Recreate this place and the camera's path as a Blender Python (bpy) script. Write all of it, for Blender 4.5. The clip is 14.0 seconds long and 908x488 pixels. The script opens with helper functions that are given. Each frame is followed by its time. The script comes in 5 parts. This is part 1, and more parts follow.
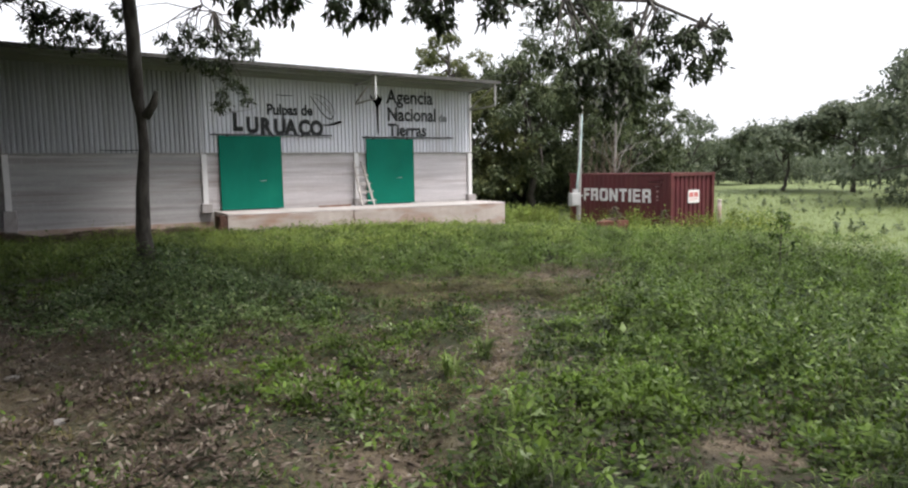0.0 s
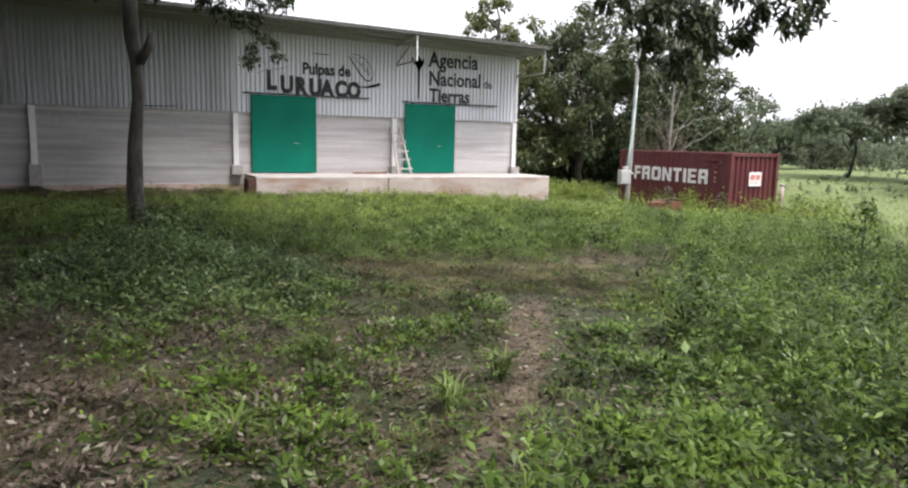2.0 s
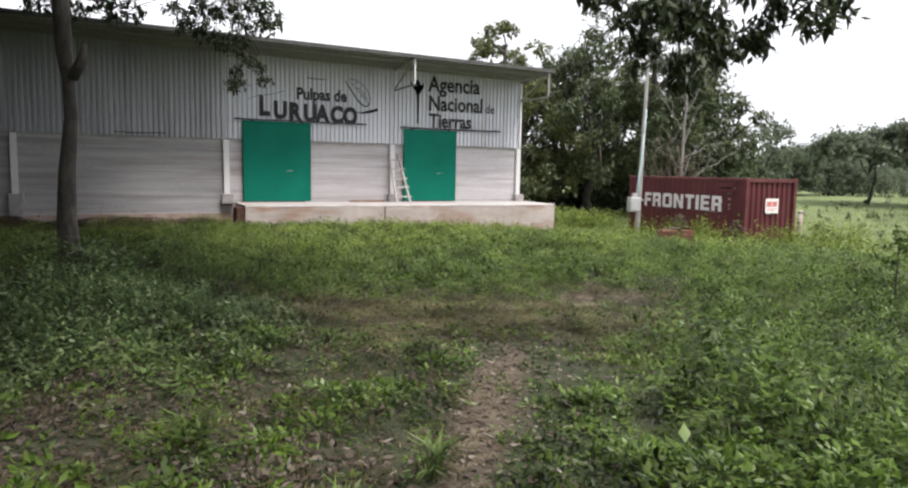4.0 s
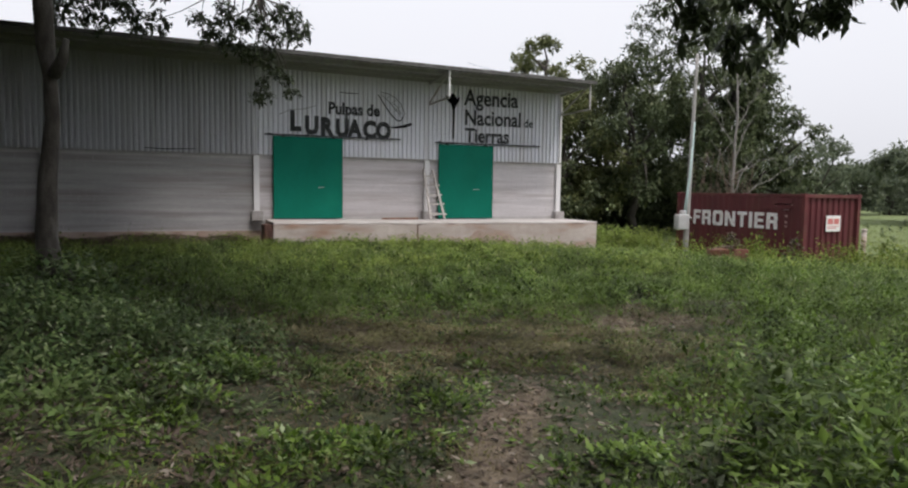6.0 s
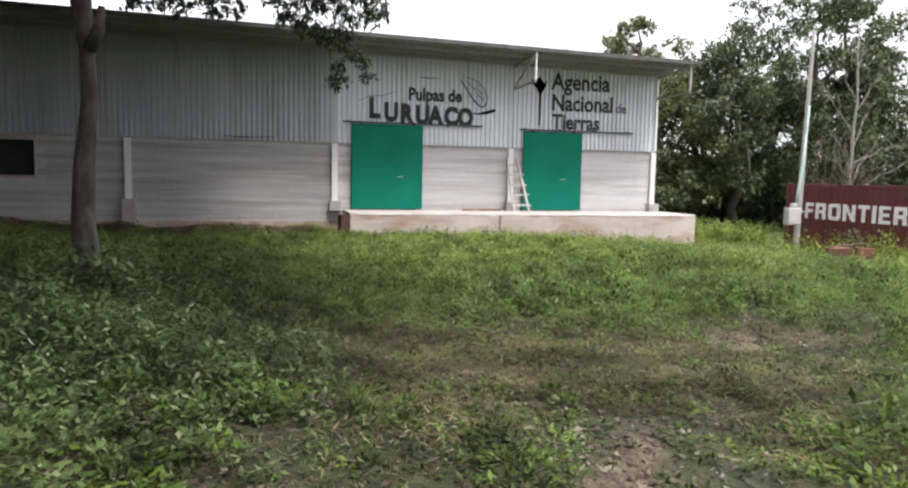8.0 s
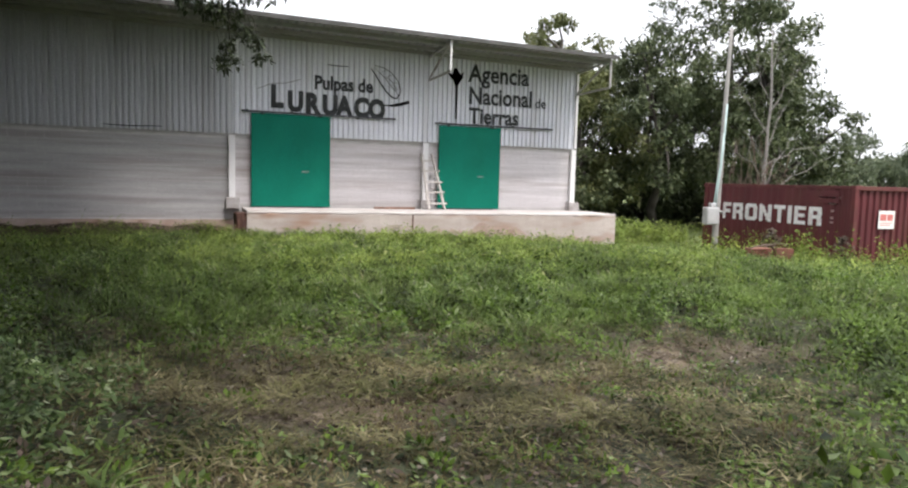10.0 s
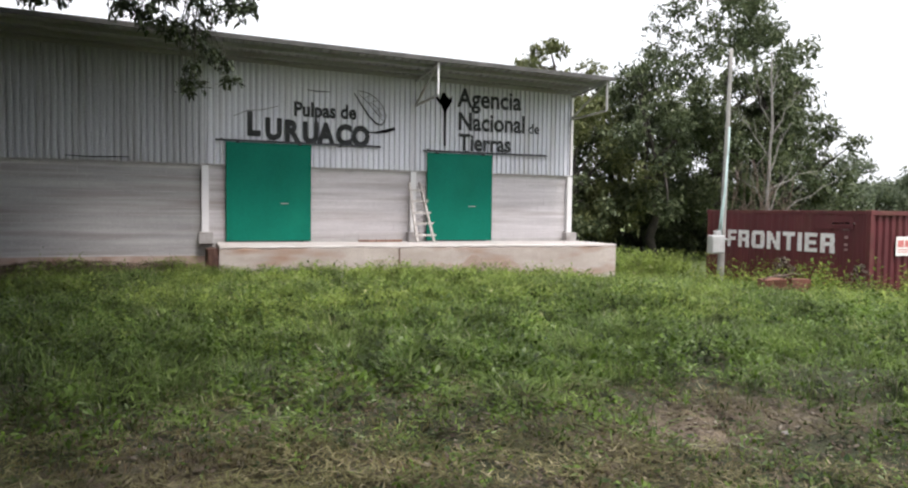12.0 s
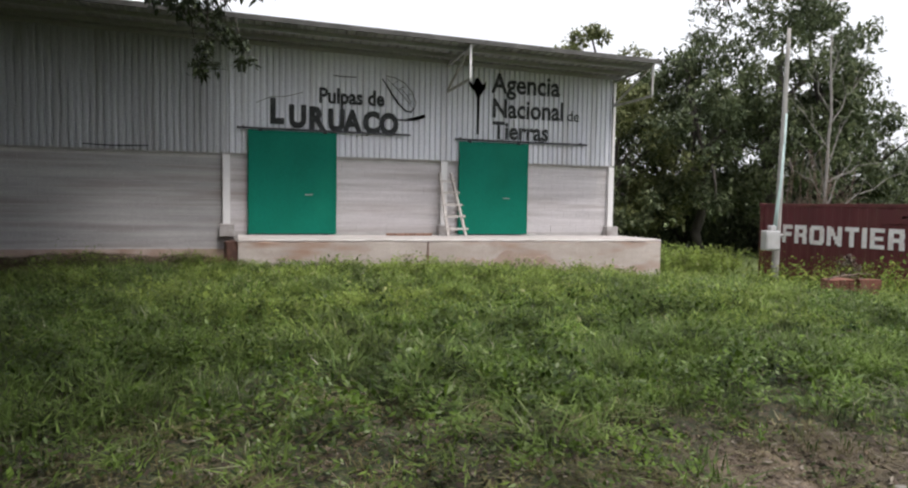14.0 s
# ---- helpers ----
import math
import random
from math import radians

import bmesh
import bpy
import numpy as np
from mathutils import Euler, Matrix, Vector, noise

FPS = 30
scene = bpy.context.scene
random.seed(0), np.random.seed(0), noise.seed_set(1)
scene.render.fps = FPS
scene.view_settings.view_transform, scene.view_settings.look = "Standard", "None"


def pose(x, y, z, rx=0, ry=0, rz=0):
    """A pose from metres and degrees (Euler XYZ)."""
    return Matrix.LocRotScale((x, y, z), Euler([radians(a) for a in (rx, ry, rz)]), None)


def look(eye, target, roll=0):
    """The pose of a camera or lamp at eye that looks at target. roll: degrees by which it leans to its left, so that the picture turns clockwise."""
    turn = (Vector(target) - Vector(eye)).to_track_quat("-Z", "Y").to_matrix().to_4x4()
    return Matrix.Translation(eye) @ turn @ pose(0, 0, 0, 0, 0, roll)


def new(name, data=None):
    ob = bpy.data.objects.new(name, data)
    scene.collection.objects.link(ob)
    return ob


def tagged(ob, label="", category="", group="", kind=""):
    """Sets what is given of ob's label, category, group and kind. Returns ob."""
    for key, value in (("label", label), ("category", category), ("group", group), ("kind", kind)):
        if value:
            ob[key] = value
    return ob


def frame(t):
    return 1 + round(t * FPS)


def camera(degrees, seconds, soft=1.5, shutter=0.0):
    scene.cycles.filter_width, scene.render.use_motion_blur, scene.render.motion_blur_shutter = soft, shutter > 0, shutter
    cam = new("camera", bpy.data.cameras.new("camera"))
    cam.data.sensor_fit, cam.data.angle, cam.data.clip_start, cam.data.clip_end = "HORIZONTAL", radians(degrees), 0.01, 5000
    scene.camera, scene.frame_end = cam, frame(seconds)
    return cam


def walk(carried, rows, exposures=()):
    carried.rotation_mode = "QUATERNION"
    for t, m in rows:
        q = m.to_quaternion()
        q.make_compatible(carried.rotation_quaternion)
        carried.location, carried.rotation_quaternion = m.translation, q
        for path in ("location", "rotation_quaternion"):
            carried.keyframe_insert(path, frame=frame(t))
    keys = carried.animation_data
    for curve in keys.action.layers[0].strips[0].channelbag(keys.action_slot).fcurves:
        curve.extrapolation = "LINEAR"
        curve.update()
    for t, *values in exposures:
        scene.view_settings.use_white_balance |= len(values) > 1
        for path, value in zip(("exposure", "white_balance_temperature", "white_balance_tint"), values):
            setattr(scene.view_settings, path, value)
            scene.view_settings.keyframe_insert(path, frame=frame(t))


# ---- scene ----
cam = camera(66.7, 14.0, 2.2)
PATH = [
    (0, (1.339, 0.305, 1.619), (2.326, 2.032, 1.407), -1.0),
    (0.5, (1.527, 0.536, 1.598), (2.355, 2.344, 1.38), -0.6),
    (1, (1.708, 0.807, 1.588), (2.503, 2.629, 1.368), 0.4),
    (1.5, (1.906, 1.15, 1.573), (2.836, 2.893, 1.258), -0.3),
    (2, (2.173, 1.383, 1.547), (3.044, 3.159, 1.254), 1.3),
    (2.5, (2.365, 1.684, 1.536), (3.362, 3.38, 1.178), 0.6),
    (3, (2.657, 1.83, 1.551), (3.457, 3.642, 1.281), 1.6),
    (3.2, (2.744, 1.914, 1.555), (3.56, 3.721, 1.292), 1.5),
    (5.3, (3.565, 2.644, 1.378), (4.42, 4.447, 1.238), 0.3),
    (5.5, (3.611, 2.75, 1.375), (4.502, 4.531, 1.193), 0.3),
    (6, (3.743, 2.983, 1.347), (4.463, 4.842, 1.191), 0.8),
    (6.5, (3.876, 3.184, 1.371), (4.401, 5.105, 1.184), 1.3),
    (7, (3.944, 3.513, 1.358), (4.529, 5.418, 1.188), -0.9),
    (7.5, (4.046, 3.804, 1.352), (4.578, 5.728, 1.228), -0.2),
    (8, (4.165, 4.082, 1.326), (4.653, 6.012, 1.139), 1.0),
    (8.5, (4.261, 4.454, 1.296), (5.005, 6.304, 1.133), -1.7),
    (8.7, (4.322, 4.561, 1.281), (5.098, 6.396, 1.102), -1.0),
    (10.8, (5.234, 5.626, 1.216), (5.875, 7.512, 1.041), 2.4),
    (11, (5.271, 5.741, 1.226), (5.89, 7.638, 1.095), 1.2),
    (11.5, (5.349, 6.07, 1.216), (6.062, 7.936, 1.104), 0.2),
    (12, (5.506, 6.353, 1.216), (6.209, 8.223, 1.122), 0.7),
    (12.5, (5.691, 6.648, 1.187), (6.426, 8.501, 1.03), 1.9),
    (13, (5.8, 6.985, 1.167), (6.633, 8.799, 1.047), -0.3),
    (13.5, (5.914, 7.196, 1.167), (6.647, 9.057, 1.18), 0.7),
    (14, (6.025, 7.308, 1.163), (6.623, 9.214, 1.051), 0.9),
]
EXPOSURES = ((0, 0.34), (1.5, 0.48), (3, 0.74), (5.5, -0.26), (6.5, 0.0), (7.0, 0.36), (7.5, 0.55), (8.5, 0.66), (11, 0.48), (12.5, 0.38), (14, 0.1))
walk(cam, [(t, look(eye, target, roll)) for t, eye, target, roll in PATH],
     [(t, stops, 6350, 15) for t, stops in EXPOSURES])

# ---- world, sun, exposure ----
world = bpy.data.worlds.new("overcast_sky")
scene.world = world
world.use_nodes = True
wn, wl = world.node_tree.nodes, world.node_tree.links
sky = wn.new("ShaderNodeTexSky")
sky.sky_type, sky.sun_disc = "NISHITA", False
sky.sun_elevation, sky.sun_rotation = radians(62), radians(162)
sky.air_density, sky.dust_density, sky.ozone_density = 1.0, 5.0, 1.0
grey = wn.new("ShaderNodeHueSaturation")
grey.inputs["Saturation"].default_value = 0.12
cloud = wn.new("ShaderNodeMix")
cloud.data_type = "RGBA"
cloud.inputs[0].default_value = 0.7
cloud.inputs["B"].default_value = (11.5, 11.8, 12.0, 1)
wl.new(sky.outputs[0], grey.inputs["Color"])
wl.new(grey.outputs[0], cloud.inputs["A"])
# overcast: the sky is brighter overhead than at the horizon
up = wn.new("ShaderNodeSeparateXYZ")
wl.new(wn.new("ShaderNodeTexCoord").outputs["Generated"], up.inputs[0])
lift = wn.new("ShaderNodeMapRange")
lift.inputs["From Min"].default_value, lift.inputs["From Max"].default_value = 0.0, 1.0
lift.inputs["To Min"].default_value, lift.inputs["To Max"].default_value = 0.88, 1.3
wl.new(up.outputs["Z"], lift.inputs["Value"])
dome = wn.new("ShaderNodeMix")
dome.data_type, dome.blend_type = "RGBA", "MULTIPLY"
dome.inputs[0].default_value = 1.0
wl.new(cloud.outputs["Result"], dome.inputs["A"])
wl.new(lift.outputs[0], dome.inputs["B"])
wl.new(dome.outputs["Result"], wn["Background"].inputs[0])
wn["Background"].inputs[1].default_value = 0.118
sun = new("sun", bpy.data.lights.new("sun", "SUN"))
sun.data.energy, sun.data.angle, sun.data.color = 2.7, radians(14), (1.0, 0.95, 0.86)
# the sun stands high behind the walker, a little to the right, veiled by cloud
sun.matrix_world = look((0, 0, 30), (-5, 15, 0))


# ---- materials ----
def shader(name, rough=0.8, metal=0.0):
    m = bpy.data.materials.new(name)
    m.use_nodes = True
    n, l = m.node_tree.nodes, m.node_tree.links
    b = n["Principled BSDF"]
    b.inputs["Roughness"].default_value, b.inputs["Metallic"].default_value = rough, metal
    return m, n, l, b


def noise_node(n, l, scale, detail=4.0, coord=None, stretch=None):
    t = n.new("ShaderNodeTexNoise")
    t.inputs["Scale"].default_value, t.inputs["Detail"].default_value = scale, detail
    if coord is not None:
        if stretch:
            mp = n.new("ShaderNodeMapping")
            mp.inputs["Scale"].default_value = stretch
            l.new(coord, mp.inputs[0])
            l.new(mp.outputs[0], t.inputs["Vector"])
        else:
            l.new(coord, t.inputs["Vector"])
    return t


def ramp(n, l, fac, stops):
    r = n.new("ShaderNodeValToRGB")
    e = r.color_ramp.elements
    e[0].position, e[0].color = stops[0][0], (*stops[0][1], 1)
    e[1].position, e[1].color = stops[-1][0], (*stops[-1][1], 1)
    for p, c in stops[1:-1]:
        k = e.new(p)
        k.color = (*c, 1)
    l.new(fac, r.inputs[0])
    return r


def mix(n, l, fac, a, b, mode="MIX"):
    m = n.new("ShaderNodeMix")
    m.data_type, m.blend_type = "RGBA", mode
    for sock, v in ((m.inputs[0], fac), (m.inputs["A"], a), (m.inputs["B"], b)):
        if hasattr(v, "links"):
            l.new(v, sock)
        elif isinstance(v, tuple):
            sock.default_value = (*v, 1)
        else:
            sock.default_value = v
    return m.outputs["Result"]


def bump(n, l, b, height, strength, dist=0.01):
    k = n.new("ShaderNodeBump")
    k.inputs["Strength"].default_value, k.inputs["Distance"].default_value = strength, dist
    l.new(height, k.inputs["Height"])
    l.new(k.outputs[0], b.inputs["Normal"])


def surface(name, low, high, scale=6.0, fine=60.0, rough=0.85, metal=0.0, stain=None, stain_scale=1.2, stain_amount=0.5, relief=0.3,
            stretch=None, stain_stretch=None, by_object=0.0):
    """A weathered surface: two colours mixed by broad noise, fine grain, stains, and a little relief."""
    m, n, l, b = shader(name, rough, metal)
    geo = n.new("ShaderNodeNewGeometry").outputs["Position"]
    big = noise_node(n, l, scale, 5, geo, stretch)
    small = noise_node(n, l, fine, 3, geo)
    col = mix(n, l, ramp(n, l, big.outputs[0], [(0.3, (0, 0, 0)), (0.7, (1, 1, 1))]).outputs[0], low, high)
    dark = ramp(n, l, small.outputs[0], [(0.3, (0.72, 0.72, 0.72)), (0.65, (1.05, 1.05, 1.05))]).outputs[0]
    col = mix(n, l, 0.6, col, dark, "MULTIPLY")
    if stain:
        s = noise_node(n, l, stain_scale, 6, geo, stain_stretch)
        f = ramp(n, l, s.outputs[0], [(0.5, (0, 0, 0)), (0.72, (stain_amount,) * 3)]).outputs[0]
        col = mix(n, l, f, col, stain)
    if by_object:
        info = n.new("ShaderNodeObjectInfo")
        r = ramp(n, l, info.outputs["Random"], [(0, (1 - by_object,) * 3), (1, (1 + by_object * 0.4,) * 3)]).outputs[0]
        col = mix(n, l, 1.0, col, r, "MULTIPLY")
    l.new(col, b.inputs["Base Color"])
    bump(n, l, b, small.outputs[0], relief)
    return m


def leafy(name, stops, patch=0.35, rough=0.6, glow=0.35, broad=None, broad_scale=0.5, mottle=0.0, calm=1.0):
    """Leaves and blades: each island takes its own tone, patches of ground lean to another; some light passes through.
    calm under 1 draws the single tones together towards their mean."""
    m, n, l, b = shader(name, rough)
    mean = [sum(c[k] for _, c in stops) / len(stops) for k in range(3)]
    stops = [(p, tuple(mean[k] + (c[k] - mean[k]) * calm for k in range(3))) for p, c in stops]
    geo = n.new("ShaderNodeNewGeometry")
    own = ramp(n, l, geo.outputs["Random Per Island"], stops).outputs[0]
    nz = noise_node(n, l, broad_scale, 4, geo.outputs["Position"])
    f = ramp(n, l, nz.outputs[0], [(0.42, (0, 0, 0)), (0.62, (patch,) * 3)]).outputs[0]
    col = mix(n, l, f, own, broad or stops[0][1])
    if mottle:
        nm = noise_node(n, l, 2.6, 5, geo.outputs["Position"])
        k = ramp(n, l, nm.outputs[0], [(0.36, (1 - mottle,) * 3), (0.5, (1.0, 1.0, 1.0)), (0.64, (1 + mottle,) * 3)]).outputs[0]
        col = mix(n, l, 1.0, col, k, "MULTIPLY")
    l.new(col, b.inputs["Base Color"])
    b.inputs["Specular IOR Level"].default_value = 0.15 if mottle else 0.3
    tr = n.new("ShaderNodeBsdfTranslucent")
    l.new(col, tr.inputs[0])
    ms = n.new("ShaderNodeMixShader")
    ms.inputs[0].default_value = glow
    l.new(b.outputs[0], ms.inputs[1])
    l.new(tr.outputs[0], ms.inputs[2])
    l.new(ms.outputs[0], n["Material Output"].inputs[0])
    return m


M_SHEET = surface("white_painted_sheet", (0.67, 0.68, 0.74), (0.77, 0.78, 0.83), 0.8, 30, 0.5, 0.0, (0.36, 0.33, 0.31), 1.0, 0.35, 0.08, (1, 1, 0.25), (2.5, 2.5, 0.2))
M_BLOCK = surface("limewashed_block", (0.48, 0.455, 0.46), (0.66, 0.63, 0.64), 1.6, 45, 0.92, 0.0, (0.30, 0.26, 0.24), 1.0, 0.75, 0.5, (0.22, 1, 5.0), (0.25, 1, 4.5), 0.03)
# Unpainted bays: greyer than the painted ones, and darkened further for their shade
M_SHADED_ZINC = surface("shade_darkened_zinc_sheet", (0.42, 0.43, 0.46), (0.52, 0.53, 0.56), 0.8, 30, 0.55, 0.1, (0.27, 0.25, 0.24), 1.0, 0.4, 0.08, (1, 1, 0.25), (2.5, 2.5, 0.2))
M_SHADED_RAWBLOCK = surface("shade_darkened_bare_block", (0.33, 0.325, 0.325), (0.46, 0.45, 0.45), 1.6, 45, 0.92, 0.0, (0.23, 0.20, 0.185), 1.0, 0.7, 0.5, (0.22, 1, 5.0), (0.25, 1, 4.5), 0.03)
M_MORTAR = surface("mortar", (0.40, 0.38, 0.37), (0.52, 0.50, 0.49), 3, 60, 0.95)
M_CONC = surface("stained_concrete", (0.37, 0.31, 0.275), (0.52, 0.46, 0.425), 1.5, 40, 0.92, 0.0, (0.29, 0.16, 0.10), 1.3, 0.95, 0.5, (0.5, 1, 1.6), (0.45, 1, 1.6))
M_CAP = surface("pale_screed", (0.42, 0.39, 0.37), (0.54, 0.51, 0.49), 2, 40, 0.9, 0.0, (0.36, 0.28, 0.24), 1.4, 0.4)
M_SOILED = surface("red_soiled_masonry", (0.20, 0.11, 0.075), (0.33, 0.20, 0.15), 2.5, 40, 0.95, 0.0, (0.09, 0.055, 0.04), 2.0, 0.7, 0.7)
M_SPLASH = surface("red_soil_splash", (0.34, 0.255, 0.21), (0.46, 0.38, 0.335), 1.8, 30, 0.95, 0.0, (0.22, 0.12, 0.08), 1.4, 0.7, 0.6, (0.6, 1, 1.4))
M_DARKSTUB = surface("dark_broken_masonry", (0.06, 0.03, 0.025), (0.14, 0.07, 0.05), 4, 40, 0.95, relief=0.8)
M_WHITE = surface("white_column_paint", (0.68, 0.67, 0.67), (0.80, 0.79, 0.79), 2, 40, 0.6, 0.0, (0.45, 0.42, 0.40), 2.0, 0.4, 0.1)
M_PLINTH = surface("grey_cement", (0.30, 0.28, 0.27), (0.42, 0.40, 0.39), 4, 50, 0.92, 0.0, (0.12, 0.09, 0.08), 3.0, 0.5, 0.5)
M_GREEN = surface("green_door_paint", (0.0, 0.140, 0.092), (0.0, 0.175, 0.118), 0.9, 25, 0.6, 0.0, (0.004, 0.19, 0.12), 0.8, 0.4, 0.06, (1, 1, 0.5))
M_GREEN.node_tree.nodes["Principled BSDF"].inputs["Specular IOR Level"].default_value = 0.15
M_RAIL = surface("dark_steel_rail", (0.05, 0.05, 0.055), (0.10, 0.10, 0.11), 8, 60, 0.6, 0.6)
M_STEEL = surface("grey_steel", (0.34, 0.33, 0.32), (0.46, 0.45, 0.44), 5, 60, 0.55, 0.2, (0.2, 0.13, 0.09), 3, 0.4)
M_ROOF = surface("roof_sheet", (0.31, 0.31, 0.31), (0.40, 0.40, 0.40), 0.8, 30, 0.55, 0.1, (0.25, 0.22, 0.2), 0.9, 0.5, 0.08)
M_FASCIA = surface("weathered_fascia", (0.05, 0.05, 0.045), (0.11, 0.105, 0.10), 3, 40, 0.7)
M_INK = surface("faded_black_paint", (0.015, 0.017, 0.018), (0.035, 0.038, 0.04), 6, 70, 0.8, 0.0, (0.12, 0.12, 0.125), 5, 0.4)
M_INK2 = surface("thin_grey_paint", (0.16, 0.165, 0.17), (0.28, 0.28, 0.29), 9, 70, 0.85)
M_INTERIOR_SHADE = surface("interior_shade_panel", (0.010, 0.010, 0.011), (0.02, 0.02, 0.022), 2, 20, 0.95)
M_RED = surface("maroon_container_paint", (0.080, 0.012, 0.016), (0.124, 0.021, 0.027), 1.2, 35, 0.6, 0.0, (0.085, 0.028, 0.02), 1.6, 0.6, 0.12, (1, 1, 0.5), (1.5, 1.5, 0.4))
M_REDRAIL = surface("maroon_rail_paint", (0.080, 0.012, 0.015), (0.13, 0.026, 0.028), 2, 35, 0.55, 0.0, (0.14, 0.06, 0.04), 2.5, 0.6, 0.12)
M_MARK = surface("white_container_mark", (0.76, 0.74, 0.74), (0.86, 0.84, 0.84), 3, 40, 0.6, 0.0, (0.4, 0.15, 0.15), 5, 0.4, 0.05)
M_FAINT = surface("faint_container_mark", (0.30, 0.18, 0.18), (0.42, 0.28, 0.28), 9, 50, 0.7)
M_PAPER = surface("white_notice_paper", (0.74, 0.72, 0.70), (0.82, 0.80, 0.78), 6, 60, 0.9)
M_PRINT = surface("red_notice_print", (0.55, 0.16, 0.15), (0.62, 0.22, 0.2), 9, 60, 0.9)
M_POLE = surface("grey_concrete_pole", (0.24, 0.23, 0.22), (0.36, 0.35, 0.33), 3, 50, 0.9, 0.0, (0.24, 0.22, 0.2), 1.4, 0.5, 0.3)
M_PIPE = surface("teal_pvc_pipe", (0.34, 0.47, 0.46), (0.46, 0.58, 0.56), 4, 50, 0.5)
M_BOX = surface("grey_meter_box", (0.40, 0.40, 0.40), (0.50, 0.50, 0.50), 3, 50, 0.5, 0.0, (0.33, 0.27, 0.24), 4, 0.4, 0.08)
M_WOOD = surface("sun_bleached_wood", (0.42, 0.385, 0.36), (0.58, 0.545, 0.52), 4, 50, 0.85, 0.0, (0.2, 0.16, 0.13), 3, 0.5, 0.4, (6, 6, 0.8))
M_BRICK = surface("hollow_clay_brick", (0.17, 0.065, 0.045), (0.27, 0.11, 0.075), 6, 50, 0.92, 0.0, (0.15, 0.08, 0.06), 4, 0.5, 0.4, by_object=0.25)
M_BARK = surface("grey_brown_bark", (0.03, 0.025, 0.021), (0.085, 0.075, 0.063), 5, 38, 0.95, 0.0, (0.20, 0.19, 0.172), 3.2, 0.75, 1.0, (2, 2, 0.8), (2, 2, 0.5))
M_PALEBARK = surface("pale_bare_bark", (0.17, 0.16, 0.15), (0.27, 0.255, 0.24), 4, 45, 0.95, relief=0.6)
M_TWIG = surface("brown_twig", (0.10, 0.07, 0.055), (0.18, 0.13, 0.105), 4, 40, 0.95)
M_DARKBARK = surface("dark_bark", (0.035, 0.03, 0.026), (0.075, 0.065, 0.056), 3, 40, 0.95, relief=0.8)
M_CRUMB = surface("soil_crumb", (0.085, 0.062, 0.044), (0.20, 0.152, 0.108), 9, 60, 0.95, relief=0.6)
M_STONE = surface("pale_stone", (0.20, 0.19, 0.175), (0.32, 0.305, 0.285), 6, 60, 0.9, relief=0.6)

M_LEAF_NEAR = leafy("dark_broad_leaf", [(0, (0.026, 0.036, 0.018)), (0.5, (0.045, 0.060, 0.028)), (1, (0.075, 0.095, 0.045))], 0.3, 0.5, 0.25)
# Olive leaf made lighter than the other trees' leaves: sunlight put into the colour
M_LEAF_SUNLIT_OLIVE = leafy("sunlit_olive_leaf", [(0, (0.070, 0.085, 0.030)), (0.5, (0.140, 0.158, 0.058)), (1, (0.26, 0.27, 0.13))], 0.5, 0.5, 0.4, (0.09, 0.11, 0.04), 0.6)
M_LEAF_TREE = leafy("tree_leaf", [(0, (0.036, 0.052, 0.023)), (0.5, (0.084, 0.108, 0.050)), (1, (0.21, 0.235, 0.128))], 0.5, 0.5, 0.35, (0.052, 0.075, 0.036), 0.35)
# Pale grey-green for far trees: distance haze is mixed into the leaf colour
M_LEAF_HAZED = leafy("haze_paled_leaf", [(0, (0.080, 0.102, 0.066)), (0.6, (0.125, 0.152, 0.096)), (1, (0.18, 0.205, 0.13))], 0.5, 0.7, 0.4, (0.115, 0.14, 0.105), 0.12)
M_THATCH = leafy("dead_grass_thatch", [(0, (0.040, 0.028, 0.019)), (0.5, (0.088, 0.064, 0.043)), (0.9, (0.160, 0.120, 0.084)), (1, (0.286, 0.235, 0.180))], 0.4, 0.85, 0.2, (0.088, 0.075, 0.038), 0.9, mottle=0.5, calm=0.85)
M_GRASS = leafy("grass_blade", [(0, (0.046, 0.082, 0.021)), (0.5, (0.101, 0.160, 0.039)), (0.86, (0.174, 0.228, 0.071)), (1, (0.265, 0.233, 0.210))], 0.6, 0.6, 0.4, (0.138, 0.199, 0.042), 0.45, mottle=0.7, calm=0.85)
M_BRIGHT = leafy("bright_grass", [(0, (0.106, 0.159, 0.038)), (0.55, (0.170, 0.241, 0.056)), (0.92, (0.225, 0.290, 0.079)), (1, (0.294, 0.273, 0.160))], 0.5, 0.6, 0.45, (0.225, 0.269, 0.060), 0.45, mottle=0.62, calm=0.85)
M_FIELD = leafy("field_grass", [(0, (0.13, 0.17, 0.055)), (0.55, (0.19, 0.235, 0.08)), (1, (0.27, 0.30, 0.13))], 0.5, 0.6, 0.45, (0.20, 0.25, 0.085), 0.2, mottle=0.3, calm=0.85)
M_DRY = leafy("cut_dry_grass", [(0, (0.077, 0.058, 0.030)), (0.5, (0.138, 0.102, 0.059)), (0.85, (0.121, 0.125, 0.043)), (1, (0.253, 0.195, 0.123))], 0.6, 0.8, 0.3, (0.094, 0.095, 0.032), 0.9, mottle=0.5, calm=0.85)
